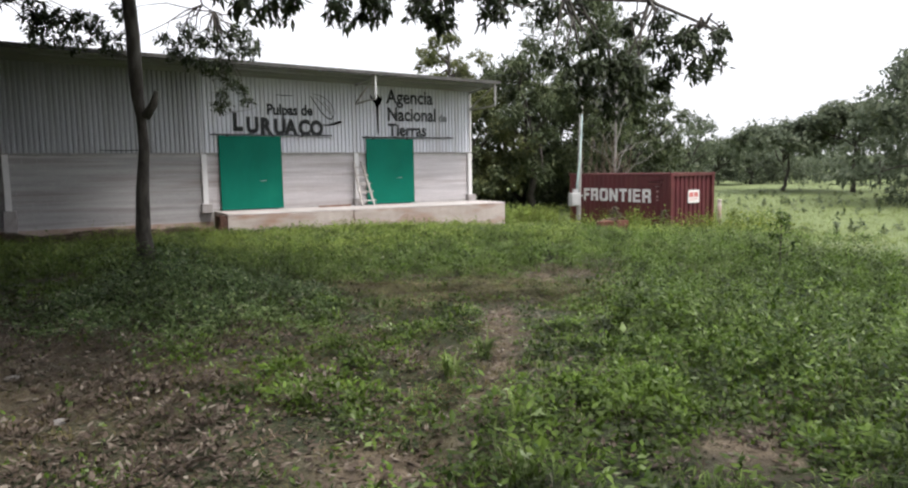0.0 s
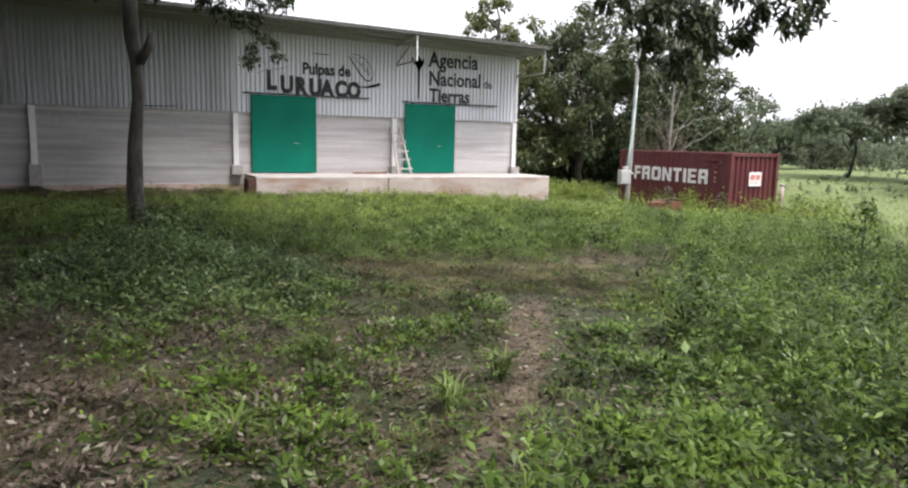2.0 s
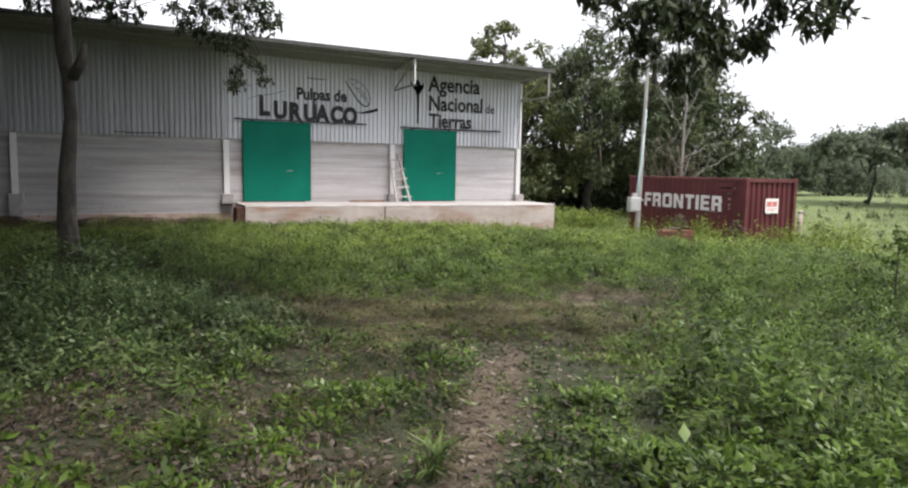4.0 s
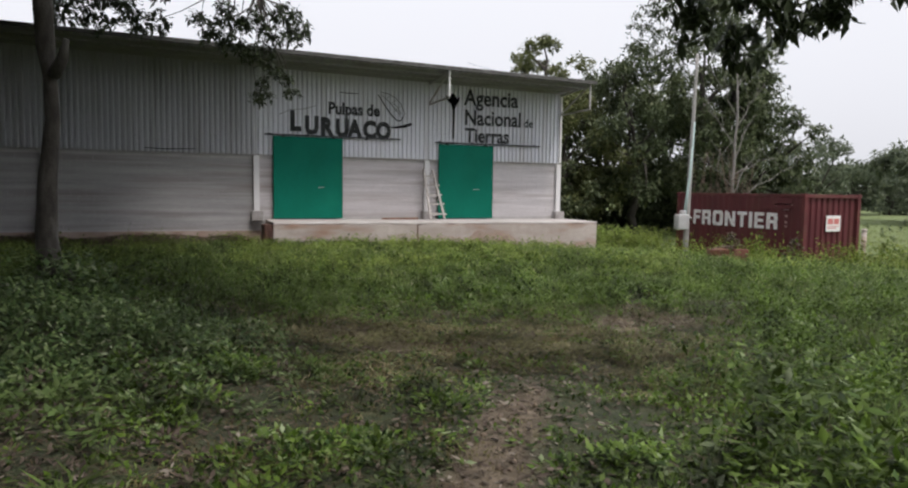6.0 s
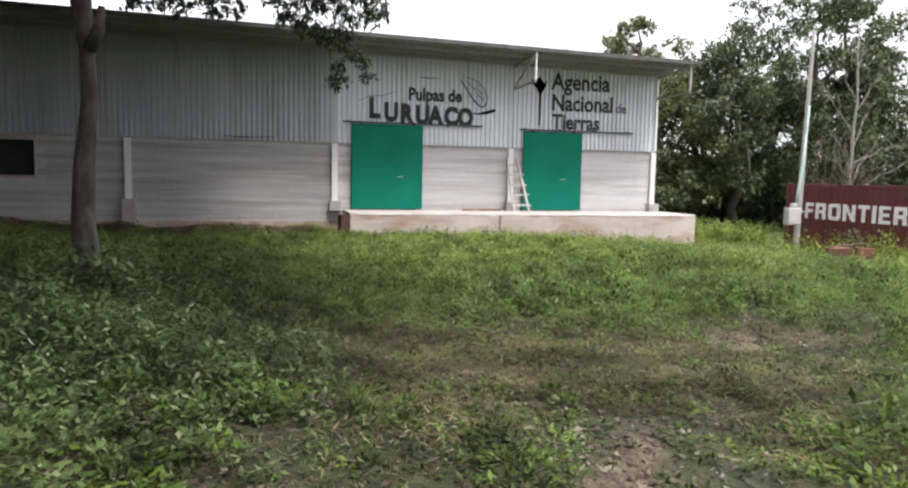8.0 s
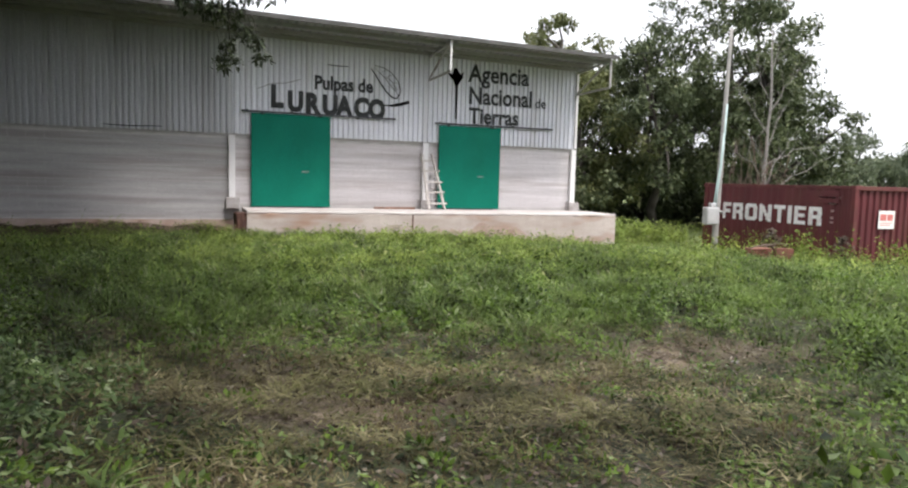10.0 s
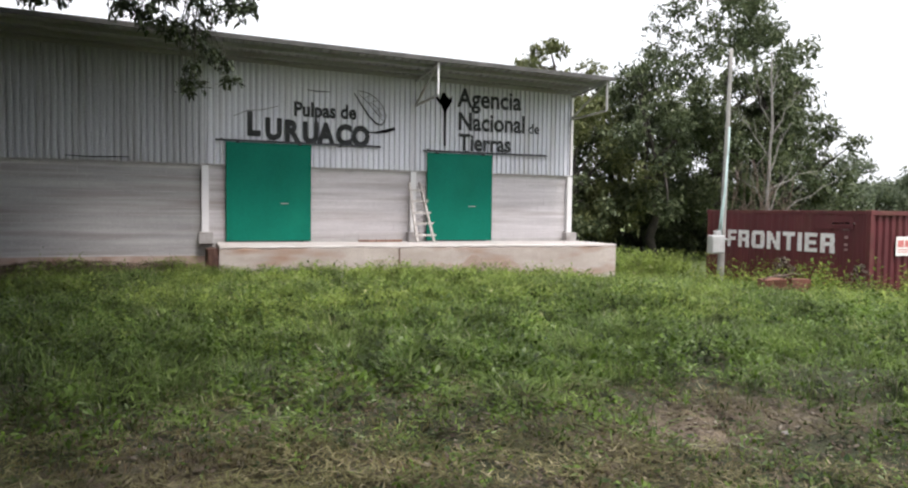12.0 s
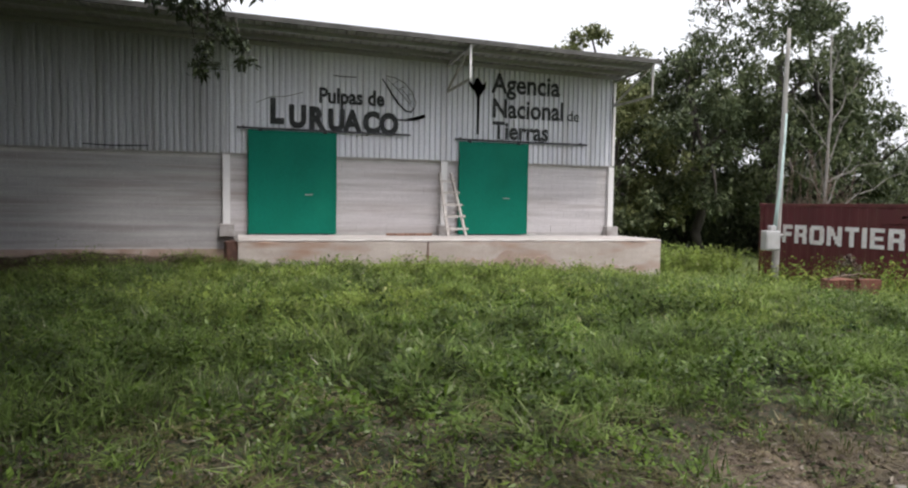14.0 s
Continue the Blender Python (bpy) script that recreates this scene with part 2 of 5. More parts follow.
M_STUBBLE = leafy("mown_grass", [(0, (0.060, 0.056, 0.026)), (0.5, (0.150, 0.134, 0.070)), (0.85, (0.205, 0.185, 0.098)), (1, (0.31, 0.27, 0.175))], 0.5, 0.8, 0.3, (0.088, 0.100, 0.034), 0.9, mottle=0.5)
M_WEED = leafy("weed_leaf", [(0, (0.016, 0.036, 0.009)), (0.4, (0.062, 0.106, 0.015)), (0.82, (0.108, 0.162, 0.030)), (1, (0.200, 0.245, 0.135))], 0.5, 0.5, 0.35, (0.090, 0.148, 0.016), 0.5, mottle=0.68)
M_CREEP = leafy("creeper_leaf", [(0, (0.027, 0.056, 0.020)), (0.5, (0.083, 0.137, 0.043)), (0.9, (0.188, 0.250, 0.098)), (1, (0.375, 0.415, 0.275))], 0.4, 0.45, 0.3, (0.125, 0.177, 0.043), 1.1, mottle=0.45, calm=0.9)
M_LITTER = leafy("fallen_leaf", [(0, (0.040, 0.030, 0.022)), (0.5, (0.088, 0.066, 0.050)), (0.85, (0.145, 0.116, 0.09)), (1, (0.27, 0.24, 0.195))], 0.3, 0.85, 0.1)
M_YELLOW = leafy("yellow_green_leaf", [(0, (0.07, 0.11, 0.02)), (0.6, (0.14, 0.19, 0.035)), (1, (0.25, 0.27, 0.06))], 0.3, 0.6, 0.4, mottle=0.5)
# leaves of weeds and creeper have a waxy sheen
for m in (M_WEED, M_CREEP):
    m.node_tree.nodes["Principled BSDF"].inputs["Specular IOR Level"].default_value = 0.22
    m.node_tree.nodes["Principled BSDF"].inputs["Roughness"].default_value = 0.5


def ground_material():
    m, n, l, b = shader("weedy_soil", 0.95)
    geo = n.new("ShaderNodeNewGeometry").outputs["Position"]
    big = noise_node(n, l, 0.6, 6, geo)
    mid = noise_node(n, l, 6, 6, geo)
    fine = noise_node(n, l, 55, 4, geo)
    green = ramp(n, l, mid.outputs[0], [(0.3, (0.022, 0.030, 0.012)), (0.55, (0.042, 0.052, 0.020)), (0.75, (0.085, 0.085, 0.042))]).outputs[0]
    soil = ramp(n, l, mid.outputs[0], [(0.3, (0.072, 0.055, 0.034)), (0.55, (0.145, 0.112, 0.074)), (0.75, (0.25, 0.198, 0.14))]).outputs[0]
    bare = n.new("ShaderNodeAttribute")
    bare.attribute_name = "bare"
    add = n.new("ShaderNodeMath")
    add.operation = "MULTIPLY_ADD"
    l.new(big.outputs[0], add.inputs[0])
    add.inputs[1].default_value = 0.7
    l.new(bare.outputs["Fac"], add.inputs[2])
    f = ramp(n, l, add.outputs[0], [(0.48, (0, 0, 0)), (0.85, (1, 1, 1))]).outputs[0]
    meadow = ramp(n, l, mid.outputs[0], [(0.3, (0.11, 0.155, 0.05)), (0.55, (0.17, 0.215, 0.078)), (0.75, (0.23, 0.25, 0.12))]).outputs[0]
    open_field = n.new("ShaderNodeAttribute")
    open_field.attribute_name = "meadow"
    col = mix(n, l, f, mix(n, l, open_field.outputs["Fac"], green, meadow), soil)
    col = mix(n, l, 0.7, col, ramp(n, l, fine.outputs[0], [(0.3, (0.55, 0.55, 0.55)), (0.7, (1.15, 1.15, 1.15))]).outputs[0], "MULTIPLY")
    l.new(col, b.inputs["Base Color"])
    bump(n, l, b, fine.outputs[0], 0.8, 0.03)
    return m


M_GROUND = ground_material()


# ---- mesh helpers ----
def attach(ob, parent):
    """Makes ob, modelled in world places, a part of parent."""
    if parent:
        ob.parent = parent
        if parent.type == "EMPTY":
            ob.matrix_parent_inverse = Matrix.Translation(parent.location).inverted()


def obj(name, bm, material, parent=None, label=""):
    me = bpy.data.meshes.new(name)
    bm.to_mesh(me)
    bm.free()
    me.materials.append(material)
    ob = new(name, me)
    attach(ob, parent)
    if label:
        tagged(ob, label)
    return ob


part = obj


def thing(name, at, label, category, group="", kind=""):
    e = new(name)
    e.empty_display_size = 0.3
    e.location = at
    return tagged(e, label, category, group, kind)


def add_box(bm, x0, x1, y0, y1, z0, z1, bevel=0.0):
    t = bmesh.new()
    bmesh.ops.create_cube(t, size=1)
    bmesh.ops.scale(t, vec=(abs(x1 - x0), abs(y1 - y0), abs(z1 - z0)), verts=t.verts)
    bmesh.ops.translate(t, vec=((x0 + x1) / 2, (y0 + y1) / 2, (z0 + z1) / 2), verts=t.verts)
    if bevel:
        bmesh.ops.bevel(t, geom=t.edges[:], offset=bevel, segments=1, affect="EDGES")
    me = bpy.data.meshes.new("tmp")
    t.to_mesh(me)
    t.free()
    bm.from_mesh(me)
    bpy.data.meshes.remove(me)
    return bm


def box(x0, x1, y0, y1, z0, z1, bevel=0.0):
    return add_box(bmesh.new(), x0, x1, y0, y1, z0, z1, bevel)


def bar(bm, a, b, w, d=None, up=(0, 0, 1)):
    """A square bar from a to b."""
    a, b = Vector(a), Vector(b)
    d = d or w
    ax = (b - a).normalized()
    s = ax.cross(Vector(up))
    s = (ax.cross(Vector((0, 1, 0))) if s.length < 1e-3 else s).normalized()
    u = s.cross(ax)
    v = [bm.verts.new(p + s * i * w / 2 + u * j * d / 2) for p in (a, b) for i, j in ((-1, -1), (1, -1), (1, 1), (-1, 1))]
    for f in ((0, 1, 2, 3), (7, 6, 5, 4), (0, 4, 5, 1), (1, 5, 6, 2), (2, 6, 7, 3), (3, 7, 4, 0)):
        bm.faces.new([v[i] for i in f])
    return bm


def tube(bm, pts, radii, sides=8, rough=0.0, seed=0):
    """A tapering limb through pts."""
    rnd = random.Random(seed)
    pts = [Vector(p) for p in pts]
    rings = []
    for i, p in enumerate(pts):
        ax = (pts[min(i + 1, len(pts) - 1)] - pts[max(i - 1, 0)]).normalized()
        s = ax.cross(Vector((0.13, 0.97, 0.2))).normalized()
        u = s.cross(ax)
        rings.append([bm.verts.new(p + (s * math.cos(k * math.tau / sides) + u * math.sin(k * math.tau / sides)) * radii[i] * (1 + rough * rnd.uniform(-1, 1)))
                      for k in range(sides)])
    for a, b in zip(rings, rings[1:]):
        for k in range(sides):
            f = bm.faces.new((a[k], a[(k + 1) % sides], b[(k + 1) % sides], b[k]))
            f.smooth = True
    bm.faces.new(rings[0][::-1])
    bm.faces.new(rings[-1])
    return bm


def bent(a, b, n, sag, rnd, wob=0.1):
    """Points of a limb from a to b with an upward bow and some wander."""
    a, b = Vector(a), Vector(b)
    out = []
    for i in range(n + 1):
        t = i / n
        p = a.lerp(b, t) + Vector((0, 0, sag * math.sin(math.pi * t)))
        if 0 < i < n:
            p += Vector([rnd.uniform(-wob, wob) for _ in range(3)])
        out.append(p)
    return out


def cloud_mesh(name, co, faces_per, quad, material, parent=None, label=""):
    """A mesh from an array of islands; quad lists each island's faces by local index."""
    n, k = co.shape[0], co.shape[1]
    me = bpy.data.meshes.new(name)
    loops = np.concatenate([np.array(q) for q in quad])
    sizes = np.array([len(q) for q in quad])
    idx = (np.arange(n)[:, None] * k + loops[None, :]).ravel()
    tot = np.tile(sizes, n)
    me.vertices.add(n * k)
    me.vertices.foreach_set("co", co.reshape(-1).astype(np.float32))
    me.loops.add(len(idx))
    me.loops.foreach_set("vertex_index", idx.astype(np.int32))
    me.polygons.add(len(tot))
    starts = np.concatenate([[0], np.cumsum(tot)[:-1]])
    me.polygons.foreach_set("loop_start", starts.astype(np.int32))
    me.polygons.foreach_set("loop_total", tot.astype(np.int32))
    me.update(calc_edges=True)
    me.materials.append(material)
    ob = new(name, me)
    attach(ob, parent)
    if label:
        tagged(ob, label)
    return ob


def leaf_array(base, az, el, length, width, rng, fold=0.25):
    """Folded pointed leaves, 4 corners and 2 faces each, from base points, headings and sizes."""
    d = np.stack([np.cos(az) * np.cos(el), np.sin(az) * np.cos(el), np.sin(el)], 1)
    s = np.stack([-np.sin(az), np.cos(az), np.zeros_like(az)], 1)
    roll = rng.uniform(-0.5, 0.5, len(az))
    u = np.cross(s, d)
    s2 = s * np.cos(roll)[:, None] + u * np.sin(roll)[:, None]
    u2 = np.cross(s2, d)
    L, W = length[:, None], width[:, None]
    tip = base + d * L - np.array([0, 0, 1.0]) * L * 0.15
    mid = base + d * L * 0.45
    a = mid + s2 * W * 0.5 + u2 * W * fold
    b = mid - s2 * W * 0.5 + u2 * W * fold
    return np.stack([base, a, tip, b], 1)


LEAF = ((0, 2, 1), (0, 3, 2))


def blade_array(base, az, lean, height, width, rng):
    """Bent grass blades, widest half-way up."""
    d = np.stack([np.cos(az), np.sin(az), np.zeros_like(az)], 1)
    s = np.stack([-np.sin(az), np.cos(az), np.zeros_like(az)], 1)
    H, W, B = height[:, None], width[:, None], lean[:, None]
    up = np.array([0, 0, 1.0])
    m = base + up * H * 0.6 + d * H * B * 0.3
    t = base + up * H * (1 - 0.35 * B) + d * H * B
    return np.stack([base, m - s * W / 2, m + s * W / 2, t], 1)


BLADE = ((0, 2, 1), (1, 2, 3))
STRAW = ((1, 2, 3),)


# ---- the ground ----
def smooth(a, b, v):
    t = np.clip((v - a) / (b - a), 0, 1)
    return t * t * (3 - 2 * t)


def bell(x, y, cx, cy, rx, ry=None):
    ry = ry or rx
    return np.exp(-((x - cx) / rx) ** 2 - ((y - cy) / ry) ** 2)


TRAIL = ((0.6, -3.0), (1.9, 1.6), (2.9, 3.3), (4.2, 4.6), (5.1, 5.9), (5.5, 6.6), (6.15, 7.5), (7.1, 8.9), (8.2, 10.3))


def trail_distance(x, y):
    best = np.full(np.shape(x), 1e9)
    for (x0, y0), (x1, y1) in zip(TRAIL, TRAIL[1:]):
        dx, dy = x1 - x0, y1 - y0
        t = np.clip(((x - x0) * dx + (y - y0) * dy) / (dx * dx + dy * dy), 0, 1)
        best = np.minimum(best, np.hypot(x - x0 - t * dx, y - y0 - t * dy))
    return best


def vnoise(x, y, size, seed):
    """Smooth lattice noise from 0 to 1 with cells of the given size."""
    x, y = np.asarray(x, float) / size + 100, np.asarray(y, float) / size + 100
    table = np.random.default_rng(seed).random((256, 256))
    i, j = np.floor(x).astype(int), np.floor(y).astype(int)
    u, v = x - i, y - j
    u, v = u * u * (3 - 2 * u), v * v * (3 - 2 * v)
    i, j = i % 255, j % 255
    return (table[i, j] * (1 - u) + table[i + 1, j] * u) * (1 - v) + (table[i, j + 1] * (1 - u) + table[i + 1, j + 1] * u) * v


def ground_z(x, y):
    x, y = np.asarray(x, float), np.asarray(y, float)
    u = 0.6 * x + 0.35 * y
    r = np.hypot(x - 5, y - 5)
    z = 0.12 - 0.5 * smooth(3, 9.5, u) - 0.62 * smooth(13, 21, u)
    z = z + 0.20 * bell(x, y, 2.7, 9.2, 1.2, 1.5)
    z = z + 0.025 * np.sin(x * 1.7 + 0.6 * y) * np.cos(y * 1.3 - 0.4 * x) + 0.012 * np.sin(x * 4.1 + 1) * np.sin(y * 3.7)
    z = z + (0.13 * (vnoise(x, y, 0.75, 31) - 0.5) + 0.05 * (vnoise(x, y, 0.3, 32) - 0.5)) * smooth(0.25, 0.6, trail_distance(x, y)) * smooth(24.4, 22.5, y) * (1 - smooth(17, 19, x))
    z = z + 0.22 * smooth(23.2, 24.7, y) * smooth(27, 25.6, y) * smooth(5.9, 5.0, x) * (0.5 + 0.9 * vnoise(x, y, 0.7, 15))
    return z + 5.0 * smooth(110, 260, r) + 0.15 * np.sin(x * 0.11) * smooth(30, 60, r)


def bareness(x, y):
    """How bare the soil lies: the trodden path, the worn patch, the litter under the tree."""
    x, y = np.asarray(x, float), np.asarray(y, float)
    w = 0.18 + 0.05 * np.sin(y * 2.3)
    b = 0.85 * np.exp(-(trail_distance(x, y) / w) ** 2) * (0.25 + 0.75 * smooth(3.6, 4.8, y)) * (0.6 + 0.65 * vnoise(x, y, 0.5, 31)) * (1 - 0.8 * smooth(6.9, 8.0, y))
    b = b + 0.55 * bell(x, y, 9.2, 10.5, 1.5, 0.55) * (0.55 + 0.9 * vnoise(x, y, 0.45, 14)) + 0.6 * bell(x, y, 5.6, 9.3, 0.8, 0.4) + 0.45 * bell(x, y, 5.4, 3.1, 0.5, 0.4) + 0.35 * bell(x, y, 4.5, 2.6, 0.35) + 0.6 * bell(x, y, 2.65, 3.45, 0.45, 0.3) + 0.45 * bell(x, y, 4.45, 2.6, 0.4, 0.3)
    b = b + 0.34 * bell(x, y, 1.2, 6.2, 1.4, 2.2) + 0.3 * bell(x, y, -1.5, 8, 2.5, 3)
    b = b + 0.13 * bell(x, y, 5.9, 9.7, 2.6, 1.5)
    b = b + 0.75 * smooth(22.3, 23.8, y + 0.5 * vnoise(x, y, 0.8, 12)) * (x < 6) * (y < 26)
    b = b + 0.2 * bell(x, y, 5.2, 10.1, 0.9, 0.5)
    return np.clip(b, 0, 1)


def build_ground():
    t = np.linspace(-1, 1, 261)
    ax = 5 + np.sinh(t * 6.2) / np.sinh(6.2) * 700
    ay = 9 + np.sinh(t * 6.2) / np.sinh(6.2) * 700
    X, Y = np.meshgrid(ax, ay, indexing="ij")
    Z = ground_z(X, Y)
    n = len(t)
    me = bpy.data.meshes.new("ground")
    i, j = np.meshgrid(np.arange(n - 1), np.arange(n - 1), indexing="ij")
    a = (i * n + j).ravel()
    me.from_pydata(np.stack([X, Y, Z], -1).reshape(-1, 3).tolist(), [], np.stack([a, a + n, a + n + 1, a + 1], 1).tolist())
    at = me.attributes.new("bare", "FLOAT", "POINT")
    at.data.foreach_set("value", bareness(X, Y).ravel().astype(np.float32))
    at = me.attributes.new("meadow", "FLOAT", "POINT")
    at.data.foreach_set("value", (smooth(12, 22, X) * smooth(-30, -10, Y)).ravel().astype(np.float32))
    me.polygons.foreach_set("use_smooth", [True] * len(me.polygons))
    me.materials.append(M_GROUND)
    return tagged(new("ground", me), "weedy ground of brown soil with a trodden path", "ground", kind="structure")


build_ground()

# ---- the warehouse ----
WALL, BACK, LEFT, RIGHT = 25.28, 37.0, -11.2, 16.45
SILL, FLOOR = 2.37, 0.35
BASE = -0.6
warehouse = thing("warehouse", (3, 31, BASE), "long warehouse of limewashed block and white corrugated sheet", "building")

COLUMNS = (-11.1, -5.5, 0.03, 5.76, 11.32, 16.38)
DOORS = ((6.26, 8.44, 2.95), (11.72, 13.75, 2.89))


def rib_sheet(x0, x1, z0, z1, y, pitch=0.15, depth=0.055, thick=0.004):
    """A trapezoidal corrugated sheet; the ribs stand out towards the negative side."""
    bm = bmesh.new()
    prof, x = [], x0
    k = 0
    while x < x1 - 1e-6:
        for f, d in ((0.0, 0.0), (0.30, 0.0), (0.42, 1.0), (0.88, 1.0)):
            if x + f * pitch < x1:
                prof.append((x + f * pitch, y - d * depth))
        x += pitch
    prof.append((x1, y))
    rows = []
    for off in (0.0, thick):
        for z in (z0, z1):
            rows.append([bm.verts.new((px, py + off, z)) for px, py in prof])
    for k in range(len(prof) - 1):
        bm.faces.new((rows[0][k], rows[0][k + 1], rows[1][k + 1], rows[1][k]))
        bm.faces.new((rows[3][k], rows[3][k + 1], rows[2][k + 1], rows[2][k]))
        bm.faces.new((rows[2][k], rows[2][k + 1], rows[0][k + 1], rows[0][k]))
    return bm


# upper cladding, one run of sheet to each bay, cut round the tall doors
for a, b in zip(COLUMNS, COLUMNS[1:]):
    part("corrugated_sheet", rib_sheet(a + (0.012 if a > 5 else -0.01), b + 0.02, SILL, 4.93 - 0.018 * (0.5 * (a + b) - 16.4), WALL - 0.02 - 0.002 * (COLUMNS.index(a) % 2)), M_SHEET if a > 5 else M_SHADED_ZINC, warehouse, "white painted corrugated sheet" if a > 5 else "bare grey corrugated sheet, darkened for shade")
part("end_sheet", box(RIGHT, RIGHT + 0.03, WALL + 0.03, BACK, SILL, 4.5), M_SHEET, warehouse)
part("sheet_edge_trim", box(RIGHT - 0.03, RIGHT + 0.045, WALL - 0.082, WALL + 0.028, SILL, 4.82), M_WHITE, warehouse)
part("sheet_foot_flashing", box(LEFT, RIGHT - 0.04, WALL - 0.06, WALL + 0.03, SILL - 0.035, SILL - 0.003), M_STEEL, warehouse)

# back and side walls close the hall
part("back_wall", box(LEFT, RIGHT, BACK, BACK + 0.15, BASE, 4.55), M_BLOCK, warehouse)
part("side_wall", box(RIGHT - 0.12, RIGHT + 0.02, WALL + 0.16, BACK, BASE, SILL), M_BLOCK, warehouse)
part("side_wall", box(LEFT, LEFT + 0.15, WALL + 0.16, BACK, BASE, 4.4), M_BLOCK, warehouse)
part("hall_floor", box(LEFT + 0.2, RIGHT - 0.2, WALL + 0.2, BACK, BASE, FLOOR - 0.01), M_CONC, warehouse)

# roof: one pitch, high over the front, with a deep overhang
EAVE_Y, EAVE_Z, SLOPE = 23.2, 5.30, -0.03
ROOF_X1 = 16.62


def roof_z(y, x=0.0):
    return EAVE_Z + (y - EAVE_Y) * SLOPE - 0.018 * x


def roof_bm():
    bm = bmesh.new()
    x, k, rows = -12.0, 0, []
    while x < ROOF_X1:
        up = 0.035 if k % 4 in (2, 3) else 0.0
        rows.append([bm.verts.new((x, yy, roof_z(yy, x) + up + o)) for o in (0, 0.006) for yy in (EAVE_Y, BACK + 0.5)])
        x += (0.1, 0.03, 0.07, 0.03)[k % 4]
        k += 1
    for a, b in zip(rows, rows[1:]):
        bm.faces.new((a[0], a[1], b[1], b[0]))
        bm.faces.new((a[2], b[2], b[3], a[3]))
        bm.faces.new((a[0], b[0], b[2], a[2]))
    return bm


roof = part("roof", roof_bm(), M_ROOF, warehouse, "grey corrugated mono-pitch roof with a deep eave")
bm = bmesh.new()
bar(bm, (-12.0, EAVE_Y, roof_z(EAVE_Y, -12) + 0.0), (ROOF_X1 + 0.03, EAVE_Y, roof_z(EAVE_Y, ROOF_X1) + 0.0), 0.05, 0.11)
part("fascia", bm, M_FASCIA, warehouse, "dark weathered eave edge")
for y in (23.75, 24.5, 25.12, 27.5, 30.0, 32.5, 35.0):
    bm = bmesh.new()
    bar(bm, (-12.0, y, roof_z(y, -12) - 0.065), (ROOF_X1 - 0.05, y, roof_z(y, ROOF_X1) - 0.065), 0.07, 0.10)
    part("purlin", bm, M_ROOF, warehouse)


def bracket(x):
    """A cantilever truss end that carries the eave."""
    e, w, top = EAVE_Y + 0.1, WALL - 0.085, roof_z(EAVE_Y, x) - 0.06
    for name, p, q, t, mat in (("bracket_drop", (e, top), (e, top - 0.8), 0.05, M_WHITE if x < 16 else M_STEEL),
                               ("bracket_chord", (e, top - 0.82), (w, top - 0.84), 0.05, M_STEEL), ("bracket_brace", (e + 0.06, top - 0.03), (w, top - 0.8), 0.045, M_STEEL),
                               ("bracket_rafter", (e, top - 0.03), (w, roof_z(w, x) - 0.15), 0.06, M_ROOF)):
        bm = bmesh.new()
        bar(bm, (x, *p), (x, *q), t)
        part(name, bm, mat, warehouse)


for x in (-5.5, 11.39, 16.45):
    bracket(x)

for x in COLUMNS:
    bm = bmesh.new()
    z0 = 0.62
    add_box(bm, x - 0.085, x + 0.085, WALL - 0.13, WALL - 0.117, z0, SILL - 0.04)
    add_box(bm, x - 0.07, x + 0.07, WALL - 0.115, WALL + 0.02, z0, SILL - 0.04, 0.006)
    part("column", bm, M_WHITE, warehouse, "white painted steel column")
    part("plinth", box(x - 0.17, x + 0.19, WALL - 0.27, WALL - 0.002, -0.32 if x < 5 else 0.31, 0.62, 0.015), M_PLINTH, warehouse, "grey cement column foot")

# the two sliding doors, hung in front of the wall on long rails
for x0, x1, z1 in DOORS:
    door = part("sliding_door", box(x0, x1, WALL - 0.155, WALL - 0.115, FLOOR + 0.03, z1, 0.006), M_GREEN, warehouse, "green painted sheet-metal sliding door, closed")
    for name, b in (("stile", (x0 + 0.01, x0 + 0.06, FLOOR + 0.04, z1 - 0.01)), ("stile", (x1 - 0.06, x1 - 0.01, FLOOR + 0.04, z1 - 0.01)),
                    ("rail", (x0 + 0.062, x1 - 0.062, z1 - 0.06, z1 - 0.01)), ("rail", (x0 + 0.062, x1 - 0.062, FLOOR + 0.04, FLOOR + 0.1))):
        part(name, box(b[0], b[1], WALL - 0.163, WALL - 0.1552, b[2], b[3], 0.003), M_GREEN, door)
    bm = bmesh.new()
    hx = x0 + (x1 - x0) * 0.68
    bar(bm, (hx - 0.1, WALL - 0.178, 1.37), (hx + 0.1, WALL - 0.178, 1.375), 0.018)
    for s in (-0.09, 0.09):
        bar(bm, (hx + s, WALL - 0.17, 1.37), (hx + s, WALL - 0.155, 1.37), 0.015)
    part("handle", bm, M_STEEL, door, "thin grey metal pull handle")
    for x in (x0 + 0.3, x1 - 0.3):
        part("hanger", box(x - 0.04, x + 0.04, WALL - 0.175, WALL - 0.1, z1 - 0.03, z1 + 0.06), M_RAIL, door)
    part("floor_guide", box(x0 + 0.15, x1 - 0.2, WALL - 0.16, WALL - 0.11, FLOOR + 0.003, FLOOR + 0.028), M_RAIL, warehouse)
